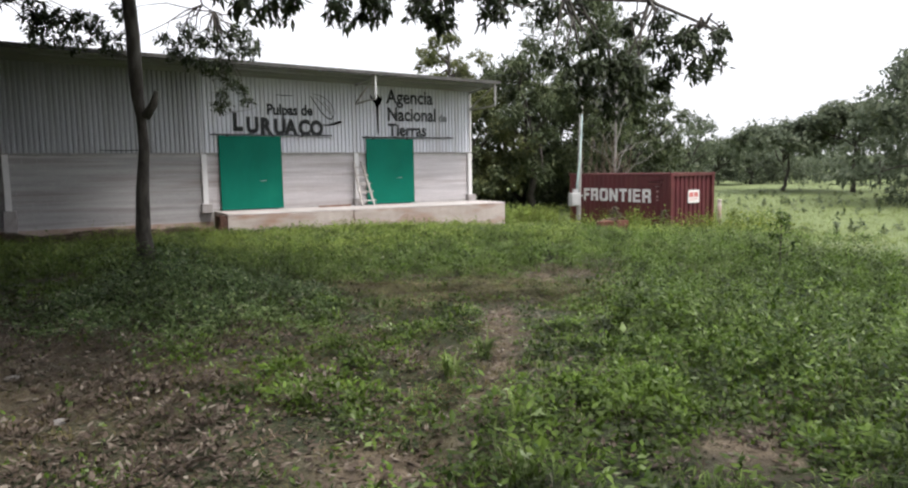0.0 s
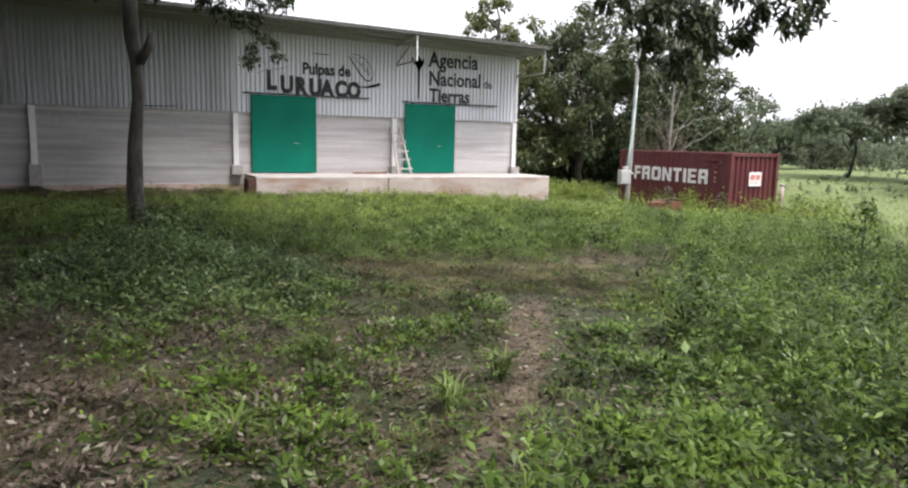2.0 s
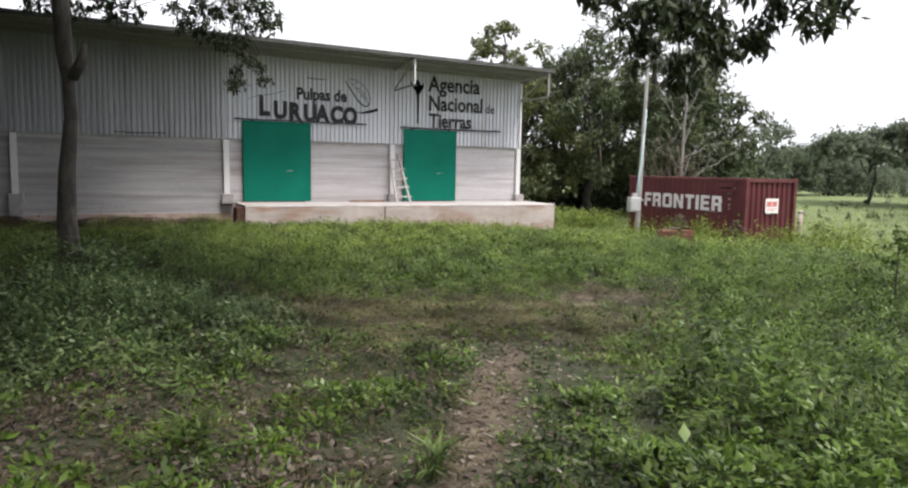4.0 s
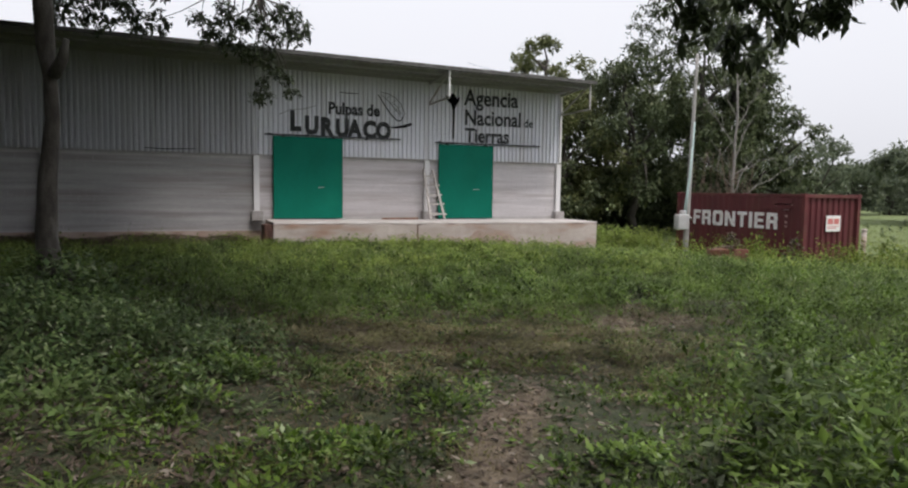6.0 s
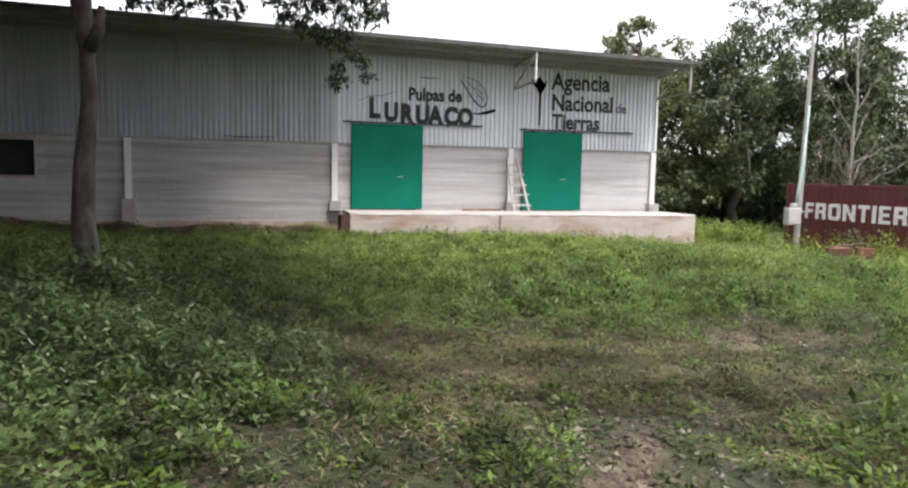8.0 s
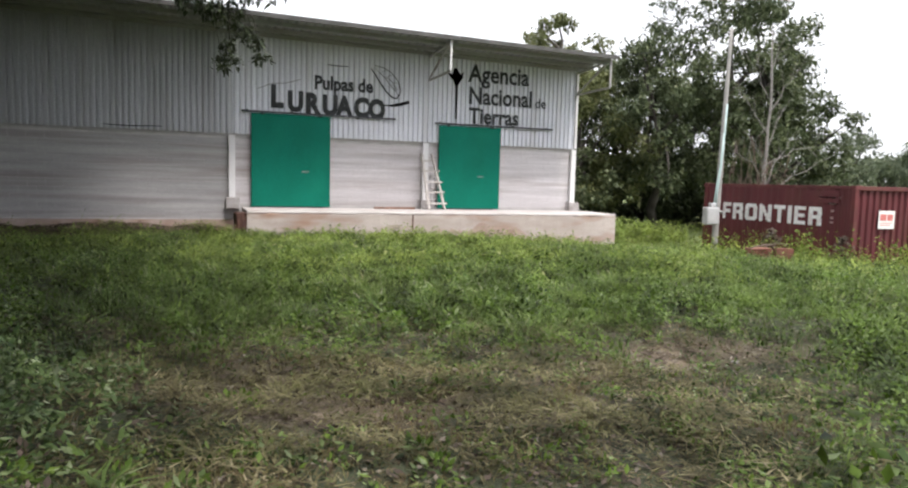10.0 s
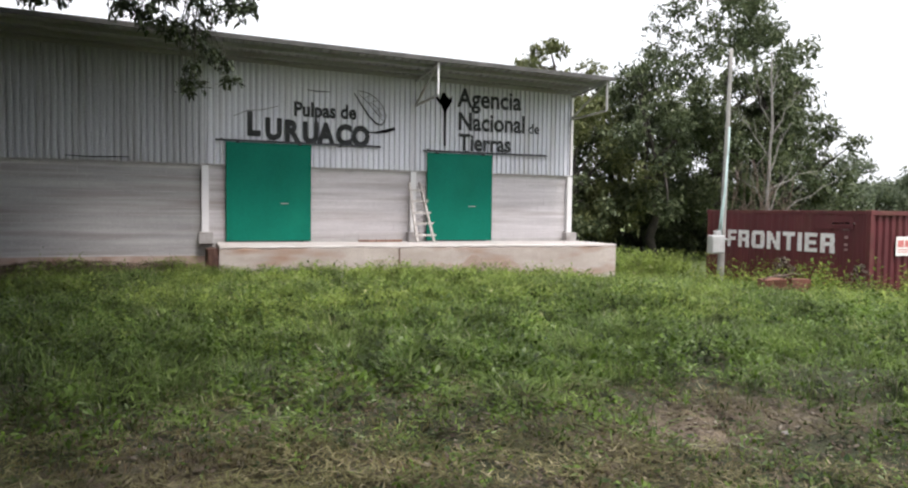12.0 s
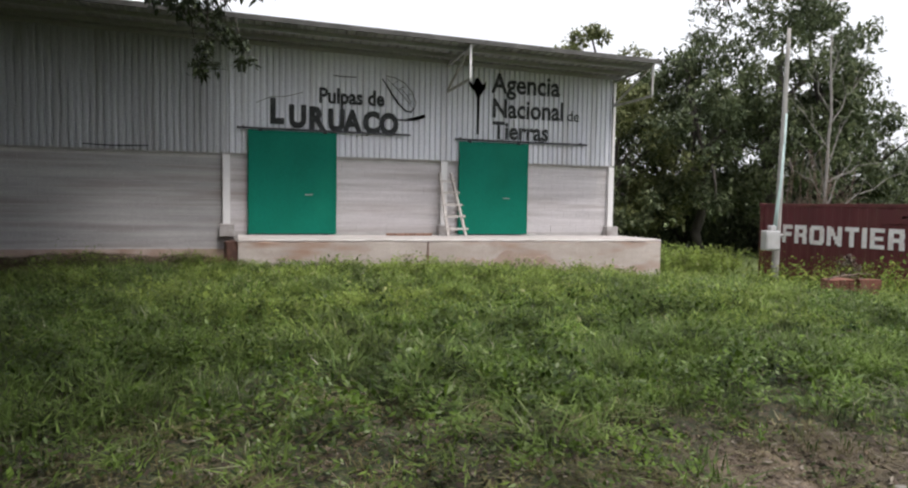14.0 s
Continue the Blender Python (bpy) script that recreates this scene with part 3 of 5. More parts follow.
for x0, x1, z in ((6.0, 10.36, 2.965), (11.6, 15.56, 2.915)):
    rail = part("door_rail", box(x0, x1, WALL - 0.165, WALL - 0.11, z, z + 0.05), M_RAIL, warehouse, "dark steel sliding door rail")
    x = x0 + 0.15
    while x < x1:
        part("rail_bracket", box(x - 0.025, x + 0.025, WALL - 0.17, WALL - 0.045, z + 0.03, z + 0.075), M_RAIL, rail)
        x += 1.2

# the window near the dark end: a near-black panel for interior shade, a sill
WIN = (-3.75, -2.34, 1.23, 2.2)
window = part("window", box(WIN[0], WIN[1], WALL + 0.13, WALL + 0.15, WIN[2], WIN[3]), M_INTERIOR_SHADE, warehouse, "unglazed window opening backed by a dark panel for interior shade")
part("window_sill", box(WIN[0] - 0.08, WIN[1] + 0.08, WALL - 0.045, WALL + 0.1, WIN[2] - 0.07, WIN[2] - 0.004), M_CONC, window)
part("lintel", box(WIN[0] - 0.1, WIN[1] + 0.42, WALL - 0.012, WALL - 0.002, 2.215, 2.33), M_CONC, window)

# loading platform along the door bays
PX0, PX1, PY = 6.03, 16.74, 23.12
platform = thing("loading_platform", (11, 24, BASE), "low concrete loading platform stained with red soil", "platform")


def platform_bm(z0, z1, jag, seed):
    rnd = random.Random(seed)
    bm = bmesh.new()
    n = 60
    cols = []
    for i in range(n + 1):
        x = PX0 + (PX1 - PX0) * i / n
        d = rnd.uniform(-jag, jag)
        e = rnd.uniform(-jag, jag) * 0.6
        cols.append([bm.verts.new(v) for v in ((x, PY + d, z0), (x, PY + d * 0.7, z1 - 0.03 + e), (x, PY + 0.03 + d, z1 + e * 0.4), (x, WALL - 0.02, z1), (x, WALL - 0.02, z0))])
    for a, b in zip(cols, cols[1:]):
        for k in range(5):
            bm.faces.new((a[k], b[k], b[(k + 1) % 5], a[(k + 1) % 5]))
    bm.faces.new(cols[0][::-1])
    bm.faces.new(cols[-1])
    bmesh.ops.recalc_face_normals(bm, faces=bm.faces[:])
    return bm


part("body", platform_bm(-1.0, FLOOR - 0.055, 0.012, 3), M_CONC, platform)
part("screed", platform_bm(FLOOR - 0.05, FLOOR, 0.016, 4), M_CAP, platform, "pale worn screed edge")
for x, w in ((10.34, 0.016),):
    part("crack", box(x - w, x + w, PY - 0.016, PY - 0.011, -0.25, FLOOR - 0.06), M_DARKSTUB, platform, "dark vertical crack")
rnd = random.Random(11)
bm = bmesh.new()
for i in range(5):
    x = 9.7 + i * 0.25
    add_box(bm, x, x + 0.235, WALL - 0.42 + rnd.uniform(0, 0.04), WALL - 0.3, FLOOR + 0.002, FLOOR + 0.05 + rnd.uniform(0, 0.02), 0.008)
part("brick_kerb", bm, M_SOILED, platform, "low row of red brick on the platform")


def lump(cx, cy, z0, sx, sy, sz, seed):
    """A broken block with uneven faces."""
    r = random.Random(seed)
    bm = bmesh.new()
    bmesh.ops.create_cube(bm, size=1)
    bmesh.ops.subdivide_edges(bm, edges=bm.edges[:], cuts=3, use_grid_fill=True)
    for v in bm.verts:
        v.co = Vector((cx + v.co.x * sx, cy + v.co.y * sy, z0 + (v.co.z + 0.5) * sz)) + Vector([r.uniform(-0.025, 0.025) for _ in range(3)])
    bmesh.ops.bevel(bm, geom=bm.edges[:], offset=0.004, segments=1, affect="EDGES")
    return bm


tagged(obj("masonry_stub", lump(5.88, 23.35, -0.62, 0.27, 0.5, 0.91, 5), M_DARKSTUB), "dark broken red masonry stub at the platform end", "masonry")
tagged(obj("masonry_step", lump(5.2, 24.55, -0.75, 0.9, 0.7, 0.55, 6), M_SOILED), "crumbling soiled masonry step beside the platform", "step")

def splash(x0, x1, y, low, high, seed):
    """A crust of splashed soil with a ragged upper edge."""
    r = random.Random(seed)
    bm = bmesh.new()
    n = int((x1 - x0) / 0.12)
    prev, h = None, 0.5
    for i in range(n + 1):
        h = min(1, max(0, h + r.uniform(-0.25, 0.25)))
        x = x0 + (x1 - x0) * i / n
        cur = [bm.verts.new((x, yy, z)) for yy, z in ((y, -0.9), (y, low + (high - low) * h), (y + 0.03, low + (high - low) * h + 0.01))]
        if prev:
            bm.faces.new((prev[0], cur[0], cur[1], prev[1]))
            bm.faces.new((prev[1], cur[1], cur[2], prev[2]))
        prev = cur
    return bm


part("soil_crust", splash(PX0 + 0.01, PX1 - 0.8, PY - 0.018, -0.45, 0.08, 8), M_SPLASH, platform, "ragged crust of splashed red soil")
part("soil_crust", splash(LEFT, 5.9, WALL - 0.046, -0.4, -0.08, 9), M_SPLASH, warehouse, "ragged crust of splashed red soil")

# plinth band of soiled cement at the foot of the wall
part("foot_band", box(LEFT, 5.98, WALL - 0.04, WALL - 0.001, -0.8, 0.0), M_SPLASH, warehouse)


# ---- lettering on the wall ----
def words(text, x, z, size, y, bold=0.0, stretch=1.0, name="lettering", material=None, skew=0.0, tilt=0.0, parent=None, facing=0.0):
    cu = bpy.data.curves.new("letters", "FONT")
    cu.body, cu.size, cu.extrude, cu.offset, cu.shear = text, size, 0.002, bold, skew
    cu.resolution_u = 3
    tmp = bpy.data.objects.new("letters", cu)
    scene.collection.objects.link(tmp)
    bpy.context.view_layer.update()
    me = bpy.data.meshes.new_from_object(tmp.evaluated_get(bpy.context.evaluated_depsgraph_get()))
    bpy.data.objects.remove(tmp)
    me.transform(pose(x, y, z, 90, tilt, facing) @ Matrix.Diagonal((stretch, 1, 1, 1)))
    me.materials.clear()
    me.materials.append(material or M_INK)
    ob = new(name, me)
    attach(ob, parent or warehouse)
    return ob


SIGN = WALL - 0.083
for txt, x, z, size, bold, st in (("Pulpas de", 7.98, 3.72, 0.53, 0.018, 0.84),
                                  ("Agencia", 12.66, 4.27, 0.74, 0.019, 0.87), ("Nacional", 12.66, 3.60, 0.72, 0.019, 0.85), ("Tierras", 12.70, 3.01, 0.67, 0.019, 0.86),
                                  ("de", 14.93, 3.60, 0.42, 0.006, 0.95)):
    tagged(words(txt, x, z, size, SIGN, bold, st), "hand-painted black lettering %s" % txt)
# the large word, letter by letter, uneven as it was brushed
for ch, x, z, size in (("L", 6.78, 3.16, 0.82), ("U", 7.25, 3.08, 0.74), ("R", 7.74, 3.06, 0.74), ("U", 8.22, 3.03, 0.74), ("A", 8.64, 3.03, 0.74), ("C", 9.12, 3.02, 0.74), ("O", 9.55, 3.0, 0.74)):
    tagged(words(ch, x, z, size, SIGN, 0.044, 0.82), "brushed black capital letter")


def stroke(pts, widths, y=SIGN, material=None, name="painted_stroke"):
    bm = bmesh.new()
    prev = None
    for i, (x, z) in enumerate(pts):
        a, b = pts[max(i - 1, 0)], pts[min(i + 1, len(pts) - 1)]
        dx, dz = b[0] - a[0], b[1] - a[1]
        k = math.hypot(dx, dz)
        nx, nz = -dz / k * widths[i] / 2, dx / k * widths[i] / 2
        cur = (bm.verts.new((x + nx, y, z + nz)), bm.verts.new((x - nx, y, z - nz)))
        if prev:
            bm.faces.new((prev[0], prev[1], cur[1], cur[0]))
        prev = cur
    bmesh.ops.solidify(bm, geom=bm.faces[:], thickness=0.002)
    return part(name, bm, material or M_INK, warehouse)


# torch emblem by the agency's words
stroke([(12.27, 3.1), (12.27, 3.8), (12.265, 4.1)], [0.055, 0.07, 0.08])
stroke([(12.265, 4.08), (12.26, 4.25), (12.25, 4.42), (12.22, 4.62)], [0.08, 0.2, 0.28, 0.08], name="painted_torch")
stroke([(12.3, 4.2), (12.42, 4.38), (12.47, 4.52)], [0.1, 0.1, 0.03])
stroke([(12.15, 4.3), (12.02, 4.46), (11.98, 4.55)], [0.08, 0.08, 0.03])
# leaf and spoon drawn over the large word
stroke([(9.62, 4.42), (9.85, 4.08), (10.05, 3.8), (10.25, 3.62), (10.4, 3.6), (10.46, 3.72)], [0.03, 0.045, 0.05, 0.05, 0.05, 0.03])
stroke([(9.72, 4.5), (9.98, 4.46), (10.22, 4.34), (10.42, 4.12), (10.52, 3.86), (10.48, 3.66)], [0.02, 0.03, 0.03, 0.03, 0.03, 0.02], material=M_INK2)
stroke([(9.74, 4.42), (10.0, 4.2), (10.22, 3.95), (10.42, 3.72)], [0.015, 0.025, 0.025, 0.015], material=M_INK2)
for x, z, dx, dz in ((9.9, 4.28, 0.16, 0.1), (10.05, 4.15, 0.2, 0.1), (10.2, 3.98, 0.22, 0.08)):
    stroke([(x, z), (x + dx * 0.6, z + dz), (x + dx, z + dz * 0.9)], [0.012, 0.018, 0.012], material=M_INK2)
stroke([(9.95, 4.2), (10.15, 4.16), (10.32, 4.0), (10.38, 3.8)], [0.015, 0.02, 0.02, 0.03], material=M_INK2)
stroke([(10.15, 3.9), (10.3, 3.98), (10.42, 3.85)], [0.015, 0.02, 0.02], material=M_INK2)
stroke([(10.0, 3.38), (10.25, 3.38), (10.5, 3.43), (10.78, 3.52)], [0.03, 0.06, 0.1, 0.09])
stroke([(8.35, 4.42), (8.6, 4.40), (8.95, 4.41)], [0.02, 0.03, 0.02])
stroke([(6.45, 3.62), (6.8, 3.78), (7.2, 3.82), (7.6, 3.95)], [0.015, 0.02, 0.02, 0.015], material=M_INK2)
stroke([(9.3, 3.06), (9.28, 2.98), (9.2, 2.93)], [0.05, 0.05, 0.03])
stroke([(2.6, 2.46), (3.2, 2.44), (4.0, 2.47)], [0.02, 0.03, 0.02])

# ---- ladder against the wall ----
ladder = thing("ladder", (11.5, 24.8, FLOOR), "whitewashed wooden ladder leaning against the wall", "ladder")
LB, LT = 24.62, WALL - 0.18
for xb, xt in ((11.23, 11.13), (11.72, 11.44)):
    bm = bmesh.new()
    bar(bm, (xb + 0.06, LB, FLOOR + 0.01), (xt + 0.05, LT, 2.02), 0.07, 0.05)
    part("stile", bm, M_WOOD, ladder)
for i in range(5):
    t = 0.12 + i * 0.19
    z = FLOOR + (2.0 - FLOOR) * t
    y = LB + (LT - LB) * t - 0.045
    bm = bmesh.new()
    bar(bm, (11.22 - 0.10 * t, y, z), (11.88 - 0.28 * t, y, z + 0.02 * (i % 2)), 0.035, 0.05)
    part("rung", bm, M_WOOD, ladder)

# ---- shipping container ----
CX0, CX1, CY0, CY1, CZ0, CZ1 = 21.81, 24.25, 19.22, 25.28, -1.12, 1.38
container = thing("shipping_container", (23, 22.2, CZ0), "maroon corrugated steel shipping container among weeds", "container")


def wave_wall(a, b, z0, z1, at, axis, out, pitch, depth, inward=0.06):
    """A pressed steel wall; at is its plane, out the side that it faces."""
    bm = bmesh.new()
    n = max(1, round((b - a) / pitch))
    p = (b - a) / n
    prof = []
    for i in range(n):
        for f, d in ((0.0, 0.0), (0.36, 0.0), (0.5, 1.0), (0.86, 1.0)):
            prof.append((a + (i + f) * p, at - out * (inward + depth * d)))
    prof.append((b, at - out * inward))
    rows = []
    for off in (0.0, -out * 0.01):
        for z in (z0, z1):
            rows.append([bm.verts.new((q + off, s, z) if axis == "y" else (s, q + off, z)) for s, q in prof])
    for k in range(len(prof) - 1):
        bm.faces.new((rows[0][k], rows[0][k + 1], rows[1][k + 1], rows[1][k]))
        bm.faces.new((rows[2][k], rows[3][k], rows[3][k + 1], rows[2][k + 1]))
    return bm


part("long_side", wave_wall(CY0 + 0.12, CY1 - 0.12, CZ0 + 0.14, CZ1 - 0.1, CX0, "y", -1, 0.28, 0.012, 0.02), M_RED, container)
part("long_side", wave_wall(CY0 + 0.12, CY1 - 0.12, CZ0 + 0.14, CZ1 - 0.1, CX1, "y", 1, 0.28, 0.03), M_RED, container)
part("end_wall", wave_wall(CX0 + 0.12, CX1 - 0.12, CZ0 + 0.14, CZ1 - 0.1, CY0, "x", -1, 0.245, 0.055), M_RED, container, "maroon end wall with deep vertical ribs")
part("end_wall", wave_wall(CX0 + 0.12, CX1 - 0.12, CZ0 + 0.14, CZ1 - 0.1, CY1, "x", 1, 0.245, 0.045), M_RED, container)
part("roof_panel", box(CX0 + 0.05, CX1 - 0.05, CY0 + 0.05, CY1 - 0.05, CZ1 - 0.05, CZ1 - 0.02), M_RED, container)
for x in (CX0, CX1 - 0.13):
    for y in (CY0, CY1 - 0.13):
        part("corner_post", box(x, x + 0.13, y, y + 0.13, CZ0 + 0.12, CZ1 - 0.12, 0.008), M_REDRAIL, container)
        for z in (CZ0, CZ1 - 0.118):
            c = part("corner_casting", box(x - 0.006, x + 0.15, y - 0.006, y + 0.17, z, z + 0.118, 0.008), M_REDRAIL, container)
    part("top_rail", box(x + 0.01, x + 0.09, CY0 + 0.175, CY1 - 0.15, CZ1 - 0.11, CZ1 - 0.01, 0.006), M_REDRAIL, container)
    part("bottom_rail", box(x + 0.005, x + 0.09, CY0 + 0.175, CY1 - 0.15, CZ0 + 0.02, CZ0 + 0.15, 0.006), M_REDRAIL, container)
for y in (CY0, CY1 - 0.1):
    part("top_rail", box(CX0 + 0.155, CX1 - 0.14, y + 0.01, y + 0.09, CZ1 - 0.13, CZ1 - 0.01, 0.006), M_REDRAIL, container)
    part("bottom_rail", box(CX0 + 0.155, CX1 - 0.14, y + 0.005, y + 0.09, CZ0 + 0.02, CZ0 + 0.15, 0.006), M_REDRAIL, container)
part("patch_panel", box(CX0 + 0.002, CX0 + 0.012, CY0 + 0.5, CY0 + 1.75, 0.86, 1.22), M_RED, container)

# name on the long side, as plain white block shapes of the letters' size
MZ0, MZ1 = 0.20, 0.74


def mark(y, w, cells):
    """A white block shape on the long side: cells are (left, right, low, high) shares of its frame."""
    bm = bmesh.new()
    for a, b, c, d in cells:
        add_box(bm, CX0 + 0.006, CX0 + 0.016, y - w * b, y - w * a, MZ0 + (MZ1 - MZ0) * c, MZ0 + (MZ1 - MZ0) * d)
    return part("white_mark", bm, M_MARK, container, "white painted block mark")


STEM, STEM_R = (0.0, 0.32, 0, 1), (0.68, 1.0, 0, 1)
mark(24.31, 0.38, (STEM, (0.321, 1, 0.78, 1), (0.321, 0.9, 0.38, 0.6)))
mark(23.84, 0.46, (STEM, (0.321, 0.95, 0.78, 1), (0.321, 0.95, 0.36, 0.56), (0.68, 1, 0.561, 0.779), (0.66, 1, 0, 0.359)))
mark(23.28, 0.52, ((0.0, 0.3, 0.12, 0.88), (0.7, 1, 0.12, 0.88), (0.1, 0.9, 0, 0.119), (0.1, 0.9, 0.881, 1), (0.301, 0.699, 0.12, 0.22), (0.301, 0.699, 0.78, 0.88)))
mark(22.66, 0.50, ((0, 0.28, 0, 1), (0.72, 1, 0, 1), (0.281, 0.44, 0.5, 0.9), (0.441, 0.56, 0.32, 0.7), (0.561, 0.719, 0.1, 0.5)))
mark(22.06, 0.44, ((0, 1, 0.78, 1), (0.34, 0.66, 0, 0.779)))
mark(21.52, 0.15, ((0, 1, 0, 1),))
mark(21.27, 0.42, (STEM, (0.321, 1, 0.8, 1), (0.321, 0.9, 0.4, 0.6), (0.321, 1, 0, 0.2)))
mark(20.74, 0.46, (STEM, (0.321, 0.95, 0.78, 1), (0.321, 0.95, 0.36, 0.56), (0.68, 1, 0.561, 0.779), (0.66, 1, 0, 0.359)))
# small stencilled numbers, too faint to read
for y, z, w, h in ((20.38, 1.0, 0.09, 0.06), (20.25, 1.0, 0.09, 0.06), (20.12, 1.0, 0.08, 0.06), (19.98, 1.0, 0.14, 0.06), (19.75, 1.0, 0.06, 0.06),
                   (20.05, 0.84, 0.22, 0.05), (19.98, 0.62, 0.1, 0.07), (19.98, 0.42, 0.1, 0.07), (19.98, 0.3, 0.1, 0.05)):
    part("stencil_bar", box(CX0 + 0.002, CX0 + 0.010, y - w, y, z, z + h), M_FAINT, container)
notice = part("notice", box(22.76, 23.38, CY0 + 0.005, CY0 + 0.012, 0.19, 0.70), M_PAPER, container, "white paper notice with red print")
for x0, x1, z0, z1 in ((22.82, 23.05, 0.42, 0.6), (23.09, 23.31, 0.42, 0.6), (22.82, 23.3, 0.34, 0.36), (22.82, 23.2, 0.28, 0.3)):
    part("print", box(x0, x1, CY0 + 0.002, CY0 + 0.0045, z0, z1), M_PRINT, notice)

# ---- electricity pole with meter box ----
pole = thing("electricity_pole", (20.5, 23.12, -1.0), "leaning grey concrete pole with meter box and conduit", "pole")
P0, P1 = Vector((20.48, 23.12, -1.1)), Vector((21.2, 23.72, 6.4))
part("post", tube(bmesh.new(), [P0.lerp(P1, i / 10) for i in range(11)], [0.108 - 0.0058 * i for i in range(11)], 12), M_POLE, pole)
meter = part("meter_box", box(19.93, 20.42, 22.86, 23.1, 0.05, 0.6, 0.02), M_BOX, pole, "grey metal meter box")
part("door", box(19.96, 20.39, 22.843, 22.858, 0.09, 0.56, 0.005), M_BOX, meter)
part("meter_dial", box(20.1, 20.3, 22.9, 23.05, 0.602, 0.74, 0.02), M_BOX, meter)
part("conduit", tube(bmesh.new(), [(20.33, 22.97, 0.6), (20.42, 23.02, 1.2), (20.55, 23.07, 2.0), (20.72, 23.2, 3.0), (20.86, 23.32, 3.9)], [0.028] * 5, 8), M_PIPE, pole, "teal plastic conduit")
part("conduit", tube(bmesh.new(), [(20.24, 22.97, 0.6), (20.34, 23.0, 1.2), (20.5, 23.05, 2.0), (20.69, 23.19, 3.0)], [0.018] * 4, 8), M_PIPE, pole, "teal plastic conduit")
part("strap", tube(bmesh.new(), [(20.60, 23.20, 0.42), (20.61, 23.21, 0.48)], [0.17, 0.17], 12), M_STEEL, pole)
part("service_wire", tube(bmesh.new(), [P1 - Vector((0, 0, 0.2)) + Vector((-0.45 * i - 0.0, 0.75 * i, 0.02 * i * i - 0.16 * i)) for i in range(13)], [0.008] * 13, 5), M_RAIL, pole)

# ---- hollow bricks stacked in the weeds ----
stack = thing("brick_stack", (17.55, 18.1, -0.8), "small stack of red hollow clay bricks in weeds", "bricks")


def hollow_brick_mesh():
    bm = bmesh.new()
    w, h, d = 0.2, 0.2, 0.4
    t = 0.018
    add_box(bm, -w / 2, w / 2, -d / 2, d / 2, 0, t)
    add_box(bm, -w / 2, w / 2, -d / 2, d / 2, h - t, h)
    for i in range(4):
        x = -w / 2 + i * (w - t) / 3
        add_box(bm, x, x + t, -d / 2, d / 2, t, h - t)
    for z in (h / 3, 2 * h / 3):
        for i in range(3):
            x = -w / 2 + t + i * (w - t) / 3
            add_box(bm, x + 0.0005, x + (w - t) / 3 - t - 0.0005, -d / 2 + 0.002, d / 2 - 0.002, z - t / 2, z + t / 2)
    me = bpy.data.meshes.new("hollow_brick")
    bm.to_mesh(me)
    bm.free()
    me.materials.append(M_BRICK)
    return me


brick_me = hollow_brick_mesh()
BX, BY = 17.55, 18.1
rnd = random.Random(21)
for row in range(3):
    z = float(ground_z(BX, BY)) - 0.1 + row * 0.203
    for col in range(3):
        b = new("brick", brick_me)
        b.matrix_basis = pose(BX - 0.32 + col * 0.215, BY + rnd.uniform(-0.03, 0.03), z, 0, 0, rnd.uniform(-3, 3) - 25)
        attach(b, stack)
    b = new("brick", brick_me)
    b.matrix_basis = pose(BX + 0.48 + 0.03 * row, BY - 0.12 + rnd.uniform(-0.02, 0.02), z, 0, 0, 68 + rnd.uniform(-4, 4))
    attach(b, stack)
top = float(ground_z(BX, BY)) + 0.52
for k, (x0, x1, dz) in enumerate(((-0.45, 0.5, 0.0), (-0.2, 0.85, 0.035))):
    part("stick", tube(bmesh.new(), bent((BX + x0, BY - 0.1, top + dz), (BX + x1, BY + 0.05, top + 0.02 + dz), 5, 0.03, rnd, 0.02), [0.018, 0.017, 0.015, 0.013, 0.011, 0.008], 6, 0.1, k), M_TWIG, stack, "dry stick lying on the bricks")


# ---- trees ----
def clump_leaves(centres, radius, count, length, rng, droop=-0.35, spread=0.5):
    """Leaves gathered in whorls round twig ends inside each clump."""
    C = np.asarray(centres, float)
    n = len(C)
    whorl = 7
    tw = max(1, count // whorl)
    c = np.repeat(C, tw, 0)
    r = np.repeat(np.broadcast_to(np.asarray(radius, float), (n,)), tw)
    v = rng.normal(size=(n * tw, 3))
    v /= np.linalg.norm(v, axis=1)[:, None]
    tip = c + v * (r * rng.uniform(0.25, 1.0, n * tw) ** 0.6)[:, None] * np.array([1, 1, 0.8])
    base = np.repeat(tip, whorl, 0) + rng.normal(size=(n * tw * whorl, 3)) * length * 0.25
    m = len(base)
    L = length * rng.uniform(0.6, 1.25, m)
    return leaf_array(base, rng.uniform(0, math.tau, m), rng.normal(droop, spread, m), L, L * rng.uniform(0.34, 0.5, m), rng)


# the shade tree by the path: slim trunk, thicker above a knot, long drooping limbs
shade_tree = thing("shade_tree", (2.4, 11.18, 0.2), "slim grey-barked shade tree with dark drooping leaf clusters", "tree")
rng = np.random.default_rng(5)
rnd = random.Random(5)
